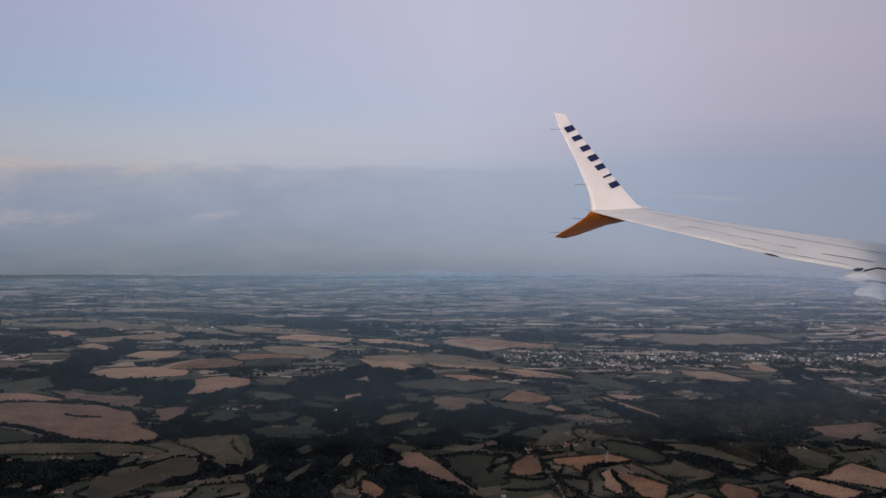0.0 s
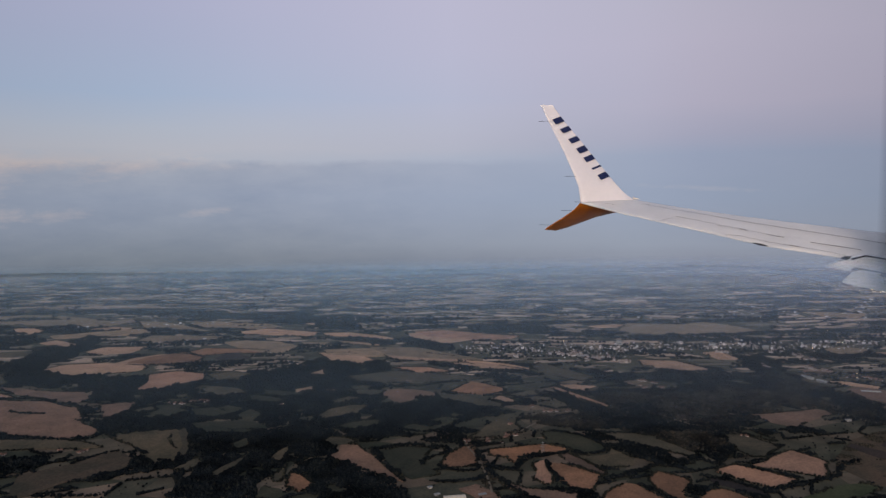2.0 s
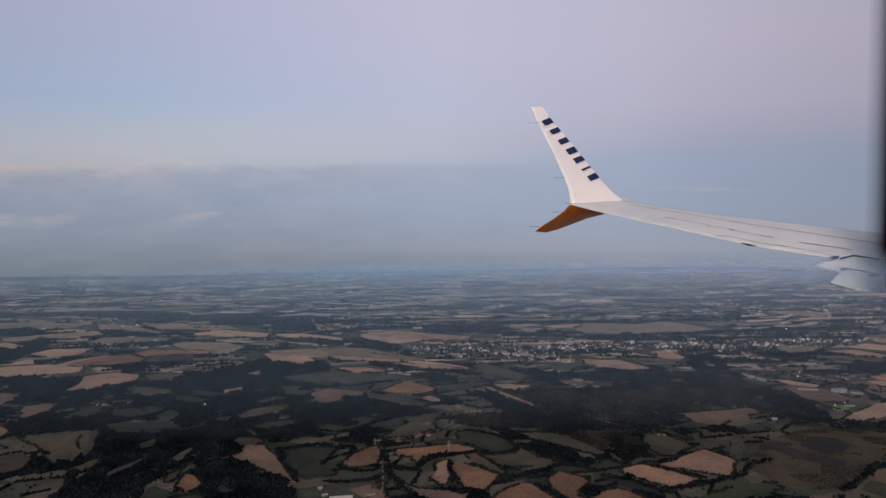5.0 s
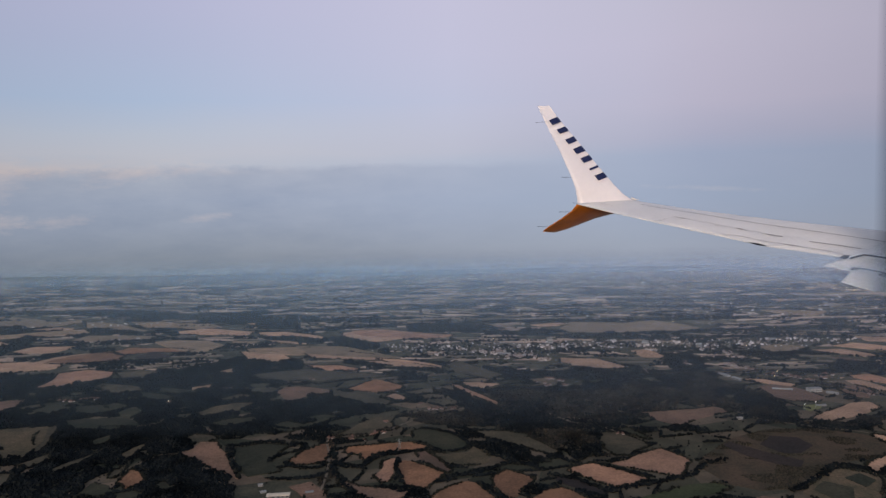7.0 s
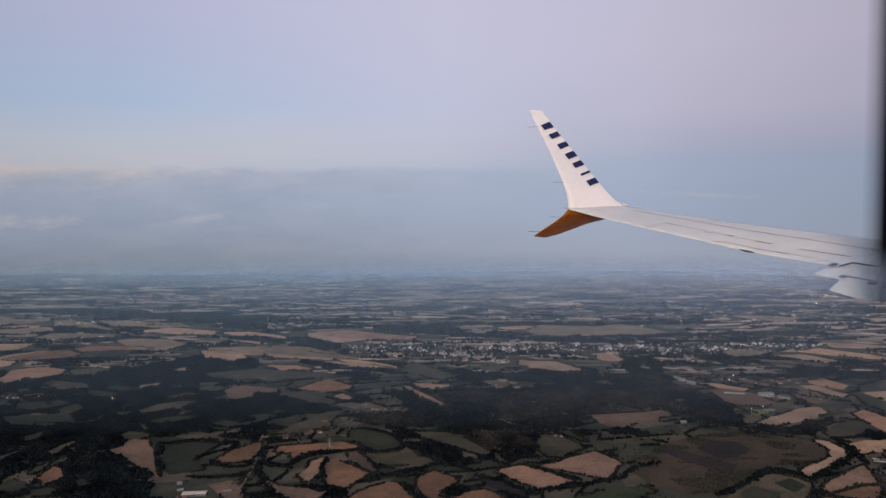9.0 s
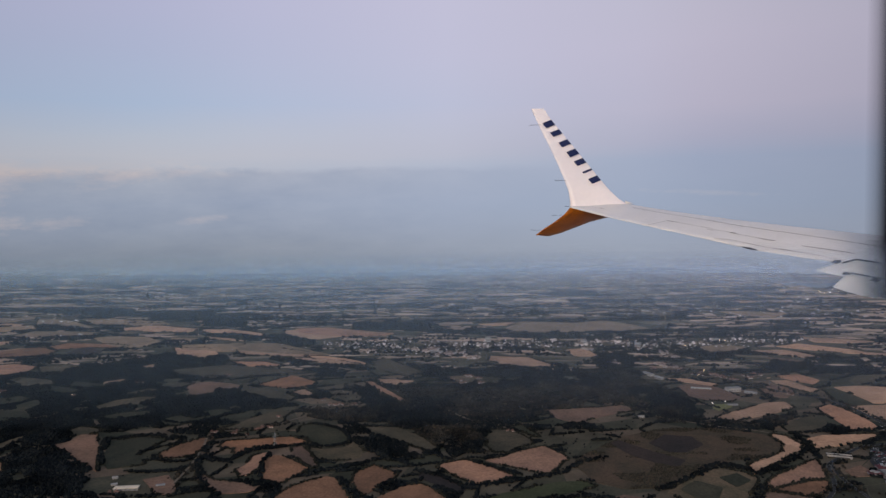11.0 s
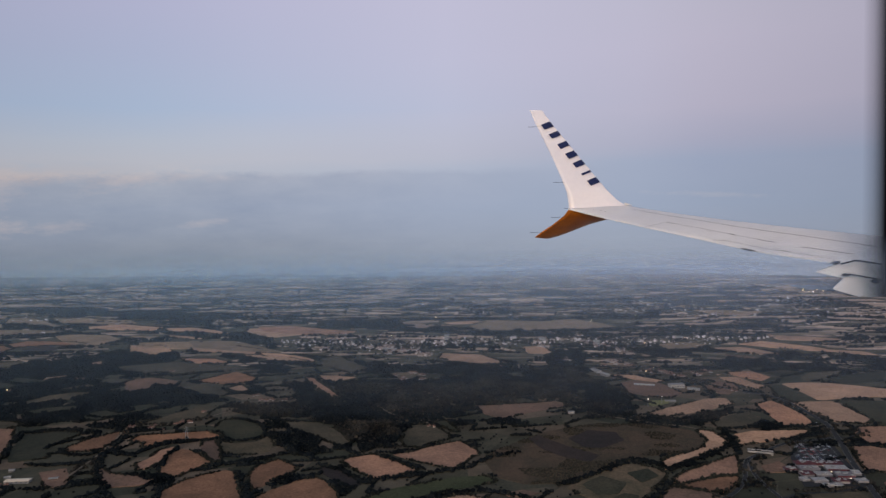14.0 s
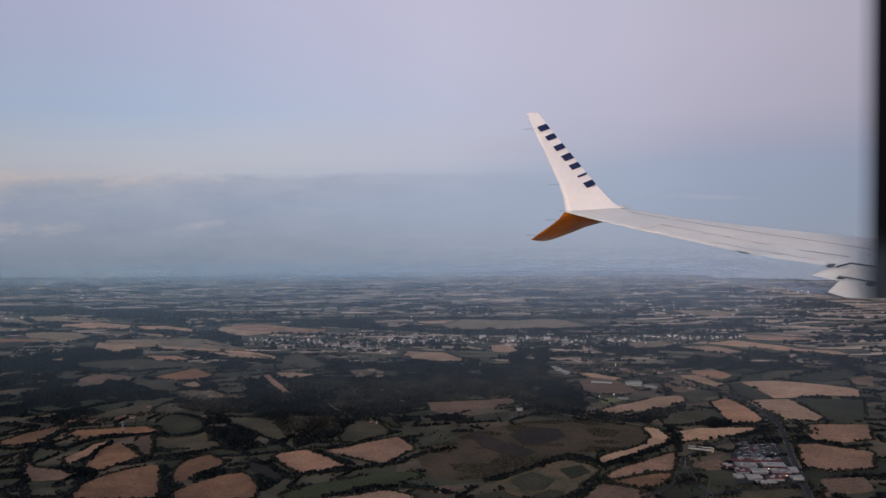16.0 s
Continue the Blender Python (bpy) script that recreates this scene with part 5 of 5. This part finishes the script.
def shop_unit(x, y, w, d, h, turn, roof, label, lit):
    base = tagged(new("shop"), label, "shop", "units of the retail park")
    base.matrix_basis = pose(x, y, 0.3, 0, 0, turn)
    bm = bmesh.new()
    box(bm, -w / 2, -d / 2, -0.3, w / 2, d / 2, h)
    walls = part("wall", bm, M_SHOPROOF, base)
    bm = bmesh.new()
    box(bm, -w / 2 - 0.3, -d / 2 - 0.3, h, w / 2 + 0.3, d / 2 + 0.3, h + 0.3)
    top = part("roof", bm, roof, base)
    for k in range(int(w * d / 9) + 1):
        a, b, e = RNG.uniform(-w * 0.4, w * 0.4), RNG.uniform(-d * 0.35, d * 0.35), RNG.uniform(0.35, 1.1)
        bm = bmesh.new()
        box(bm, a - e, b - e * 0.7, h + 0.3, a + e, b + e * 0.7, h + 0.3 + e * 0.6)
        part("roof_unit", bm, M_POLE if k % 2 else M_SHED, top)
    if lit < 2:
        return
    bm = bmesh.new()
    box(bm, -w / 2, -d / 2 - 0.5, h * 0.62, w / 2, -d / 2 - 0.32, h + 0.25)
    part("fascia", bm, M_RED, base, "dark red front board")
    for k in range(lit):
        a = -w / 2 + (k + 0.5) * w / lit
        bm = bmesh.new()
        box(bm, a - 0.5, -d / 2 - 0.12, 0.5, a + 0.5, -d / 2 - 0.02, 1.1)
        part("window", bm, M_SHOP, walls, "yellow lit shop window")


for row in ((640, 597, 32, 5, 2.2, -1, M_RED, "long low shop with a dark red roof beside the car park", 6),
            (630, 588, 13, 7, 2.0, 3, M_SHOPROOF, "low shop with a grey gravel roof", 1), (648, 587, 14, 8, 2.4, -2, M_SHED, "low shop with a pale sheet roof", 3),
            (624, 577, 8, 7, 2.0, 5, M_RED, "small shop with a dark red roof", 0), (635, 577, 10, 6, 1.8, 0, M_SHED, "small shop with a pale flat roof", 1),
            (648, 575, 11, 8, 2.2, -3, M_SHOPROOF, "square grey-roofed shop near the road", 2), (628, 566, 9, 6, 1.7, 2, M_SHED, "low white store building", 0),
            (641, 565, 10, 6, 1.9, -4, M_RED, "low store with a maroon roof", 0), (655, 566, 7, 5, 1.6, 4, M_SHED, "small pale storage shed", 0), (619, 568, 5, 5, 1.5, 12, M_SHED, "small square pale shed", 0),
            (658, 580, 5, 7, 1.8, -6, M_SHED, "narrow pale shop wing by the road", 1), (617, 586, 8, 6, 1.7, 8, M_RED, "maroon-roofed store beside the trees", 0), (633, 558, 12, 4, 1.4, 2, M_SHED, "long low loading shed", 0)):
    shop_unit(*row)


def car_park():
    bm = bmesh.new()
    vs = [bm.verts.new((x, y, 0.7)) for x, y in ((614, 556), (655, 558), (663, 600), (671, 645), (643, 643), (627, 612))]
    bm.faces.new(vs)
    lot = tagged(new("car_park", mesh_of("car_park", bm, M_ROAD)), "grey asphalt car park with columns of bays", "car park", kind="structure")
    for c in range(7):
        bm = bmesh.new()
        x = 631 + c * 5.0
        vs = [bm.verts.new(q) for q in ((x - 0.1, 604, 0.74), (x + 0.1, 604, 0.74), (x + 5.1, 640, 0.74), (x + 4.9, 640, 0.74))]
        bm.faces.new(vs)
        part("bay_line", bm, M_LINE, lot)


car_park()


def make_car(paint, label):
    base = tagged(new("car"), label, "car", "parked cars")
    bm = bmesh.new()
    box(bm, -1.1, -0.45, 0.16, 1.1, 0.45, 0.46)
    bmesh.ops.bevel(bm, geom=bm.edges[:], offset=0.07, segments=1, affect="EDGES")
    part("body", bm, paint, base)
    bm = bmesh.new()
    box(bm, -0.65, -0.38, 0.46, 0.5, 0.38, 0.76)
    for v in bm.verts:
        if v.co.z > 0.6:
            v.co.x *= 0.75
    part("cabin", bm, M_GLASS, base, "dark glazed cabin")
    for x in (-0.7, 0.7):
        for y in (-0.42, 0.42):
            bm = bmesh.new()
            bmesh.ops.create_cone(bm, cap_ends=True, segments=10, radius1=0.17, radius2=0.17, depth=0.12, matrix=pose(x, y, 0.17, 90, 0, 0))
            part("wheel", bm, M_DARK, base)
    for ob in base.children:
        ob.data.transform(Matrix.Scale(0.78, 4))
    return base


def cars():
    paints = [("white", (0.7, 0.7, 0.7)), ("grey", (0.25, 0.25, 0.26)), ("dark blue", (0.03, 0.04, 0.09)), ("red", (0.3, 0.03, 0.03)), ("black", (0.02, 0.02, 0.02))]
    kinds = [make_car(plain("car_paint", c, tuple(0.8 * v for v in c), 0.8, 0.3), "small %s car standing in the car park" % n) for n, c in paints]
    used = [False] * 5
    spots = [(630 + c * 5.0 + k * 2.0 + 0.14 * (y - 600), y + RNG.normal(0, 0.06), 0, 0.72) for c in range(7) for k in (0, 1) for y in np.arange(603, 643, 1.15)]
    spots = [q for q in spots if q[0] > 628 + 0.36 * (q[1] - 603) and q[0] < 659 + 0.2 * (q[1] - 603) and value_noise(np.array([q[0]]), np.array([q[1]]), 7, 81)[0] + RNG.uniform(-0.3, 0.3) > 0.46][:230]
    spots += [(682.5, 700, 88, 0.68), (681, 745, 90, 0.68), (679, 690, 270, 0.68), (674, 640, 80, 0.68), (666, 605, 78, 0.68), (662, 590, 256, 0.68), (684, 780, 90, 0.68), (599, 612, 45, 0.68), (612, 628, 40, 0.68), (657, 560, 80, 0.68)]
    for x, y, turn, z in spots:
        k = int(RNG.choice(5, p=[0.22, 0.30, 0.15, 0.08, 0.25]))
        m = pose(x, y, z, 0, 0, turn + RNG.normal(0, 2))
        if used[k]:
            copy_thing(kinds[k], m)
        else:
            kinds[k].matrix_basis, used[k] = m, True


cars()


def make_lamp(height_, head, label):
    base = tagged(new("street_lamp"), label, "lamp", "street lamps")
    bm = bmesh.new()
    bmesh.ops.create_cone(bm, cap_ends=True, segments=8, radius1=0.12, radius2=0.07, depth=height_, matrix=pose(0, 0, height_ / 2))
    part("pole", bm, M_POLE, base)
    bm = bmesh.new()
    box(bm, -0.35, -0.3, height_ - 0.1, 0.35, 0.3, height_ + 0.2)
    part("lamp_head", bm, head, base, "glowing lamp head")
    return base


amber = make_lamp(4.0, M_LAMP, "lit amber street lamp on a thin pole")
amber.matrix_basis = pose(-122, 799, 0)
white = make_lamp(7.0, M_LAMP_WHITE, "lit white floodlight on a tall pole")
white.matrix_basis = pose(552, 752, 0)
put(white, 566, 759, 0)
for x, y in ((669, 1088), (672, 1086), (666, 1090), (588, 902), (607, 1050), (575, 880), (250, 1120), (700, 1180), (560, 1250), (640, 1300), (300, 1300), (820, 1350)):
    put(amber, x, y, 0)


def pylon(x, y, high):
    base = tagged(new("pylon"), "grey steel lattice electricity pylon among the fields", "pylon")
    base.matrix_basis = pose(x, y, 0.2, 0, 0, 20)
    for a, b in ((-1, -1), (1, -1), (1, 1), (-1, 1)):
        bm = bmesh.new()
        rod(bm, (a * 1.3, b * 1.3, 0), (a * 0.25, b * 0.25, high), 0.11)
        part("leg", bm, M_POLE, base)
    for k in (0.62, 0.76, 0.9):
        bm = bmesh.new()
        rod(bm, (-3.2 * (1.25 - k * 0.6), 0, high * k), (3.2 * (1.25 - k * 0.6), 0, high * k), 0.1)
        part("cross_arm", bm, M_POLE, base)
    for k in range(5):
        w0, w1 = 1.3 - 1.05 * k / 5, 1.3 - 1.05 * (k + 1) / 5
        bm = bmesh.new()
        rod(bm, (-w0, -w0, high * k / 5), (w1, -w1, high * (k + 1) / 5), 0.07)
        rod(bm, (w0, w0, high * k / 5), (-w1, w1, high * (k + 1) / 5), 0.07)
        part("brace", bm, M_POLE, base)


def pitch():
    bm = bmesh.new()
    vs = [bm.verts.new((x, y, 0.75)) for x, y in ((553, 757), (559, 770), (578, 772), (572, 759), (556, 748))]
    bm.faces.new(vs)
    tagged(new("sports_pitch", mesh_of("sports_pitch", bm, plain("pitch_turf", (0.17, 0.155, 0.066), (0.13, 0.125, 0.055), 0.1, 0.9))), "floodlit yellowish green sports pitch", "pitch", kind="structure")


pitch()
pylon(152, 643, 12.0)


def bridge():
    base = tagged(new("road_bridge"), "pale concrete road bridge with white parapets", "bridge")
    base.matrix_basis = pose(609, 622, 0.6, 0, 0, -17)
    bm = bmesh.new()
    box(bm, -9, -2.2, 0.6, 9, 2.2, 1.1)
    part("deck", bm, M_ROAD, base)
    for y in (-2.3, 2.3):
        bm = bmesh.new()
        box(bm, -9, y - 0.2, 0.5, 9, y + 0.2, 1.9)
        part("parapet", bm, M_SHED, base, "white parapet")
    for x in (-8, 8):
        bm = bmesh.new()
        box(bm, x - 0.6, -2, -0.6, x + 0.6, 2, 0.6)
        part("pier", bm, M_SHED, base)


bridge()


def far_buildings():
    """Pale specks of villages far off on the plateau."""
    v, f = [], []
    for i in range(2600):
        c = RNG.choice(22, p=np.array([0.035] * 7 + [0.755 / 15] * 15))
        cx, cy = ((150, 1085), (255, 1050), (330, 1085), (420, 1085), (500, 1095), (600, 1075), (680, 1105), (900, 1500), (400, 1900), (700, 2050), (1000, 1750), (150, 1500), (-400, 1700), (800, 1350), (1100, 1300), (-300, 1350), (550, 2120), (850, 2080), (1000, 1900), (300, 2160), (700, 1900), (-100, 2100))[c]
        x, y = cx + RNG.normal(0, 170 if c > 6 else 45), cy + RNG.normal(0, 45 if c > 6 else 18)
        if y > brow(x) - 5:
            continue
        w, d, h = RNG.uniform(2.0, 4.2), RNG.uniform(2.0, 3.5), RNG.uniform(1.0, 2.0)
        if c < 7:
            w, d, h = w * 0.62, d * 0.62, h * 0.62
        i0 = len(v)
        v += [(x + a * w, y + b * d, z) for z in (0, h) for a, b in ((-0.5, -0.5), (0.5, -0.5), (0.5, 0.5), (-0.5, 0.5))]
        v += [(x - 0.5 * w, y, h * 1.4), (x + 0.5 * w, y, h * 1.4)]
        f += [(i0 + a, i0 + b, i0 + c_, i0 + d_) for a, b, c_, d_ in ((0, 1, 5, 4), (1, 2, 6, 5), (2, 3, 7, 6), (3, 0, 4, 7), (4, 5, 9, 8), (6, 7, 8, 9))]
    tagged(raw("village", v, f, M_VILLAGE), "pale houses of distant villages", "houses", kind="stuff")


far_buildings()


def village_lights():
    """First lamps of the evening in the villages far off, some white, some amber."""
    for tone, n in ((M_LAMP_WHITE, 44), (M_LAMP, 8)):
        v, f = [], []
        spots = [(RNG.uniform(-0.3, 0.55), RNG.uniform(1350, 2200)) for _ in range(n)]
        spots = [(a * b + 200, b) for a, b in spots] + [(1068 + RNG.normal(0, 20), 1640 + RNG.normal(0, 14)) for _ in range(7)]
        for x, y in spots:
            if y > brow(x) - 5:
                continue
            e, k = RNG.uniform(0.25, 0.6), len(v)
            v += [(x + a * e, y + b * e, 3 + c * e) for c in (-0.5, 0.5) for a, b in ((-1, -1), (1, -1), (1, 1), (-1, 1))]
            f += [(k + a, k + b, k + c, k + d) for a, b, c, d in ((3, 2, 1, 0), (4, 5, 6, 7), (0, 1, 5, 4), (1, 2, 6, 5), (2, 3, 7, 6), (3, 0, 4, 7))]
        tagged(raw("village_lights", v, f, tone), "small lit lamps of villages far off", "lights", kind="stuff")


village_lights()

# ---- the aircraft wing with its split winglet ----
WING = [((736, 3569, 185), (1012, 3640, 200)), ((895, 3437, 138), (1064, 3597, 188)), ((1049, 3309, 97), (1220, 3468, 156)), ((1249, 3144, 46), (1424, 3299, 120)),
        ((1412, 3009, 2), (1608, 3147, 92)), ((1635, 2824, -34), (1806, 2983, 65)), ((1938, 2573, -94), (2090, 2747, 28))]
WINGLET = [((563, 3712, 685), (625, 3720, 685)), ((602, 3679, 590), (675, 3698, 608)), ((666, 3626, 444), (769, 3659, 484)), ((711, 3589, 327), (849, 3633, 376)),
           ((731, 3573, 265), (927, 3607, 274)), ((738, 3567, 215), (975, 3608, 225)), ((739, 3566, 188), (1017, 3611, 197))]
FIN = [((738, 3567, 183), (934, 3644, 132)), ((714, 3588, 150), (854, 3748, 105)), ((668, 3626, 112), (772, 3790, 71)), ((610, 3674, 71), (710, 3791, 49)), ((580, 3699, 46), (657, 3791, 36))]


def blade_at(stations, s, c, out=0.0):
    """A point of a blade: s counts stations, c runs from trailing (0) to leading edge (1), out lifts it towards the seen side."""
    i = min(int(s), len(stations) - 2)
    k = s - i
    te = Vector(stations[i][0]).lerp(Vector(stations[i + 1][0]), k)
    le = Vector(stations[i][1]).lerp(Vector(stations[i + 1][1]), k)
    span = Vector(stations[i + 1][0]) - Vector(stations[i][0])
    n = span.cross(le - te).normalized()
    if n.dot(Vector((250, 40, 217)) - te) < 0:
        n = -n
    return te.lerp(le, c) + n * out


def blade(stations, thick, smooth_steps=4, cut=None):
    """A lofted aerofoil through the stations."""
    bm = bmesh.new()
    chord = [(0.0, 0.0), (0.12, 0.22), (0.35, 0.7), (0.6, 1.0), (0.82, 0.85), (0.94, 0.5), (0.985, 0.2), (1.0, 0.0)]
    rings = []
    total = (len(stations) - 1) * smooth_steps
    for j in range(total + 1):
        s = j / smooth_steps
        i = min(int(s), len(stations) - 2)
        w = (Vector(stations[i][1]) - Vector(stations[i][0])).length * thick
        ring = [bm.verts.new(blade_at(stations, s, c, h * w * 0.5)) for c, h in chord]
        ring += [bm.verts.new(blade_at(stations, s, c, -h * w - 1.5)) for c, h in reversed(chord)]
        rings.append(ring)
    n = len(rings[0])
    for a, b in zip(rings, rings[1:]):
        for q in range(n):
            f = bm.faces.new((a[q], a[(q + 1) % n], b[(q + 1) % n], b[q]))
            f.smooth = True
    for ring in (rings[0], list(reversed(rings[-1]))):
        bm.faces.new([bm.verts.new(v.co) for v in ring])
    return bm


def slab(points, deep, push=0.0, edge=2.0):
    """A thick plate with the given outline, its back deep metres behind."""
    bm = bmesh.new()
    back = Vector((0.42, 0.9, 0.1))
    front = [bm.verts.new(Vector(p) + back * push) for p in points]
    rear = [bm.verts.new(Vector(p) + back * (push + deep)) for p in points]
    bm.faces.new(front)
    bm.faces.new(list(reversed(rear)))
    n = len(points)
    for i in range(n):
        bm.faces.new((front[i], rear[i], rear[(i + 1) % n], front[(i + 1) % n]))
    bmesh.ops.bevel(bm, geom=bm.edges[:], offset=edge, segments=2, affect="EDGES")
    return bm


def seam(stations, path, width, lift):
    """A narrow dark joint that follows (station, chord) points over a blade."""
    bm = bmesh.new()
    rows = []
    for (s0, c0), (s1, c1) in zip(path, path[1:]):
        for k in np.linspace(0, 1, 10):
            rows.append((s0 + (s1 - s0) * k, c0 + (c1 - c0) * k))
    old = None
    for s, c in rows:
        pair = [bm.verts.new(blade_at(stations, s, c + d, lift(c))) for d in (-width / 2, width / 2)]
        if old:
            bm.faces.new((old[0], old[1], pair[1], pair[0]))
        old = pair
    return bm


def make_wing():
    wing = tagged(new("aircraft_wing"), "light grey airliner wing with a white split winglet", "wing")
    skin = part("wing_skin", blade(WING, 0.055), M_GREYPAINT, wing)
    lift = lambda c: 3.0 + 6.5 * float(np.interp(c, (0, 0.12, 0.35, 0.6, 0.82, 0.94, 1), (0, 0.22, 0.7, 1, 0.85, 0.5, 0)))
    for path, w in (([(1.13, 0.71), (2.55, 0.715), (3.17, 0.69), (4.15, 0.68), (4.97, 0.62), (5.6, 0.56)], 0.012), ([(2.0, 0.0), (2.17, 0.38), (2.37, 0.38)], 0.022),
                    ([(2.37, 0.38), (2.82, 0.38), (3.35, 0.36)], 0.008), ([(3.3, 0.375), (3.42, 0.37)], 0.022), ([(3.35, 0.36), (4.08, 0.35)], 0.007), ([(3.85, 0.36), (4.12, 0.35)], 0.020),
                    ([(4.5, 0.31), (5.12, 0.30)], 0.018), ([(3.2, 0.05), (3.43, 0.13)], 0.014), ([(3.43, 0.13), (3.92, 0.13), (4.4, 0.12), (4.85, 0.10), (5.05, 0.05)], 0.009), ([(4.28, 0.125), (4.42, 0.12)], 0.022), ([(2.9, 0.33), (3.0, 0.33)], 0.014),
                    ([(0.25, 0.28), (0.7, 0.3)], 0.006)):
        part("panel_joint", seam(WING, path, w * 0.8, lift), M_DARK, skin, "dark joint between wing panels")
    blade_up = part("winglet", blade(WINGLET, 0.03), M_WHITE, wing, "white upper winglet with a navy marking")
    part("lower_winglet", blade(FIN, 0.03), M_GOLD, wing, "golden orange lower winglet")
    # the marking: one plain slanted bar for each sign
    run = (Vector(WINGLET[4][1]) - Vector(WINGLET[1][1])).normalized()
    face = run.cross(Vector(WINGLET[2][1]) - Vector(WINGLET[2][0])).normalized()
    up = face.cross(run).normalized()
    if up.x < 0:
        up = -up
    if face.y > 0:
        face = -face
    for i, half in enumerate((17, 15, 16, 18, 16, 6, 17)):
        mid = blade_at(WINGLET, 0.90 + 0.425 * i, 1.0) - up * 30 + face * 9
        bm = bmesh.new()
        bm.faces.new([bm.verts.new(mid + run * (a * half * 0.95 + 5 * b) + up * (b * 25)) for a, b in ((-1, -1), (1, -1), (1, 1), (-1, 1))])
        part("marking", bm, M_NAVY, blade_up, "navy painted bar")
    # grey fairing at the foot of the winglet's leading edge
    part("edge_fairing", slab([(1004, 3590, 212), (1046, 3600, 197), (1012, 3600, 196)], 12), M_GREYPAINT, wing, "grey corner fairing")
    part("outer_flap", slab([(1591, 2861, -72), (1631, 2828, -48), (1685, 2783, -23), (1890, 2613, -56), (1890, 2613, -118), (1664, 2800, -89)], 26), M_FLAP, wing, "extended grey flap panel")
    part("inner_flap", slab([(1637, 2823, -130), (1673, 2793, -76), (1890, 2613, -106), (1890, 2613, -212)], 22, -14), M_FLAP, wing, "lowered pale flap panel")
    for name, label, outline in (("flap_gap", "dark gap above the flap", [(1634, 2755, -31), (1671, 2725, -16), (1800, 2622, -38), (1800, 2622, -42), (1671, 2725, -21), (1635, 2754, -37)]),
                                 ("flap_gap", "dark gap between the flap panels", [(1658, 2736, -67), (1780, 2634, -91), (1780, 2634, -95), (1658, 2736, -72)]),
                                 ("flap_bracket", "dark flap bracket", [(1606, 2778, -32), (1616, 2770, -25), (1634, 2755, -22), (1630, 2759, -33), (1619, 2767, -38)]),
                                 ("flap_bracket", "dark flap bracket", [(1635, 2755, -75), (1643, 2748, -66), (1659, 2735, -69), (1656, 2737, -76), (1642, 2749, -77)]),
                                 ("flap_bracket", "dark flap bracket", [(1706, 2696, -91), (1714, 2689, -84), (1730, 2675, -85), (1733, 2673, -93), (1720, 2684, -98)])):
        part(name, slab(outline, 8, 0, 0.5), M_DARK, wing, label)
    part("track_fairing", slab([(1372, 3043, 15), (1396, 3022, 5), (1424, 3000, 2), (1400, 3020, 10)], 20, -10), M_DARK, wing, "dark tail of a flap track fairing")
    for a, b in (((553, 3720, 603), (606, 3676, 600)), ((669, 3624, 318), (718, 3583, 316)), ((656, 3635, 146), (710, 3590, 146)), ((556, 3717, 71), (607, 3676, 71)), ((715, 3585, 190), (745, 3560, 187))):
        bm = bmesh.new()
        rod(bm, a, b, 0.9)
        part("static_wick", bm, M_DARK, wing, "thin dark static discharge wick")


make_wing()


def window_surround():
    """The dark, unsharp edge of the cabin window beside the wing."""
    m = bpy.data.materials.new("dark_window_edge")
    m.use_nodes = True
    t = m.node_tree
    t.nodes.clear()
    sep = t.nodes.new("ShaderNodeSeparateXYZ")
    t.links.new(t.nodes.new("ShaderNodeNewGeometry").outputs["Position"], sep.inputs[0])
    a = ramp(t, maths(t, "DIVIDE", maths(t, "SUBTRACT", sep.outputs[0], 1618.0), 62.0), (0, grey(0)), (0.4, grey(0.35)), (0.85, grey(1)))
    d = node(t, "ShaderNodeBsdfDiffuse", Color=rgb(0.005, 0.005, 0.007))
    mx, o = t.nodes.new("ShaderNodeMixShader"), t.nodes.new("ShaderNodeOutputMaterial")
    t.links.new(a, mx.inputs[0])
    t.links.new(t.nodes.new("ShaderNodeBsdfTransparent").outputs[0], mx.inputs[1])
    t.links.new(d.outputs[0], mx.inputs[2])
    t.links.new(mx.outputs[0], o.inputs[0])
    bm = bmesh.new()
    bm.faces.new([bm.verts.new(q) for q in ((0, 0, -172), (520, 0, -172), (520, 0, 1000), (0, 0, 1000))])
    ob = tagged(new("window_surround", mesh_of("window_surround", bm, m)), "dark blurred edge of an aircraft cabin window", "window edge")
    ob.matrix_basis = pose(1611, 2580, 0, 0, 0, -39)


window_surround()
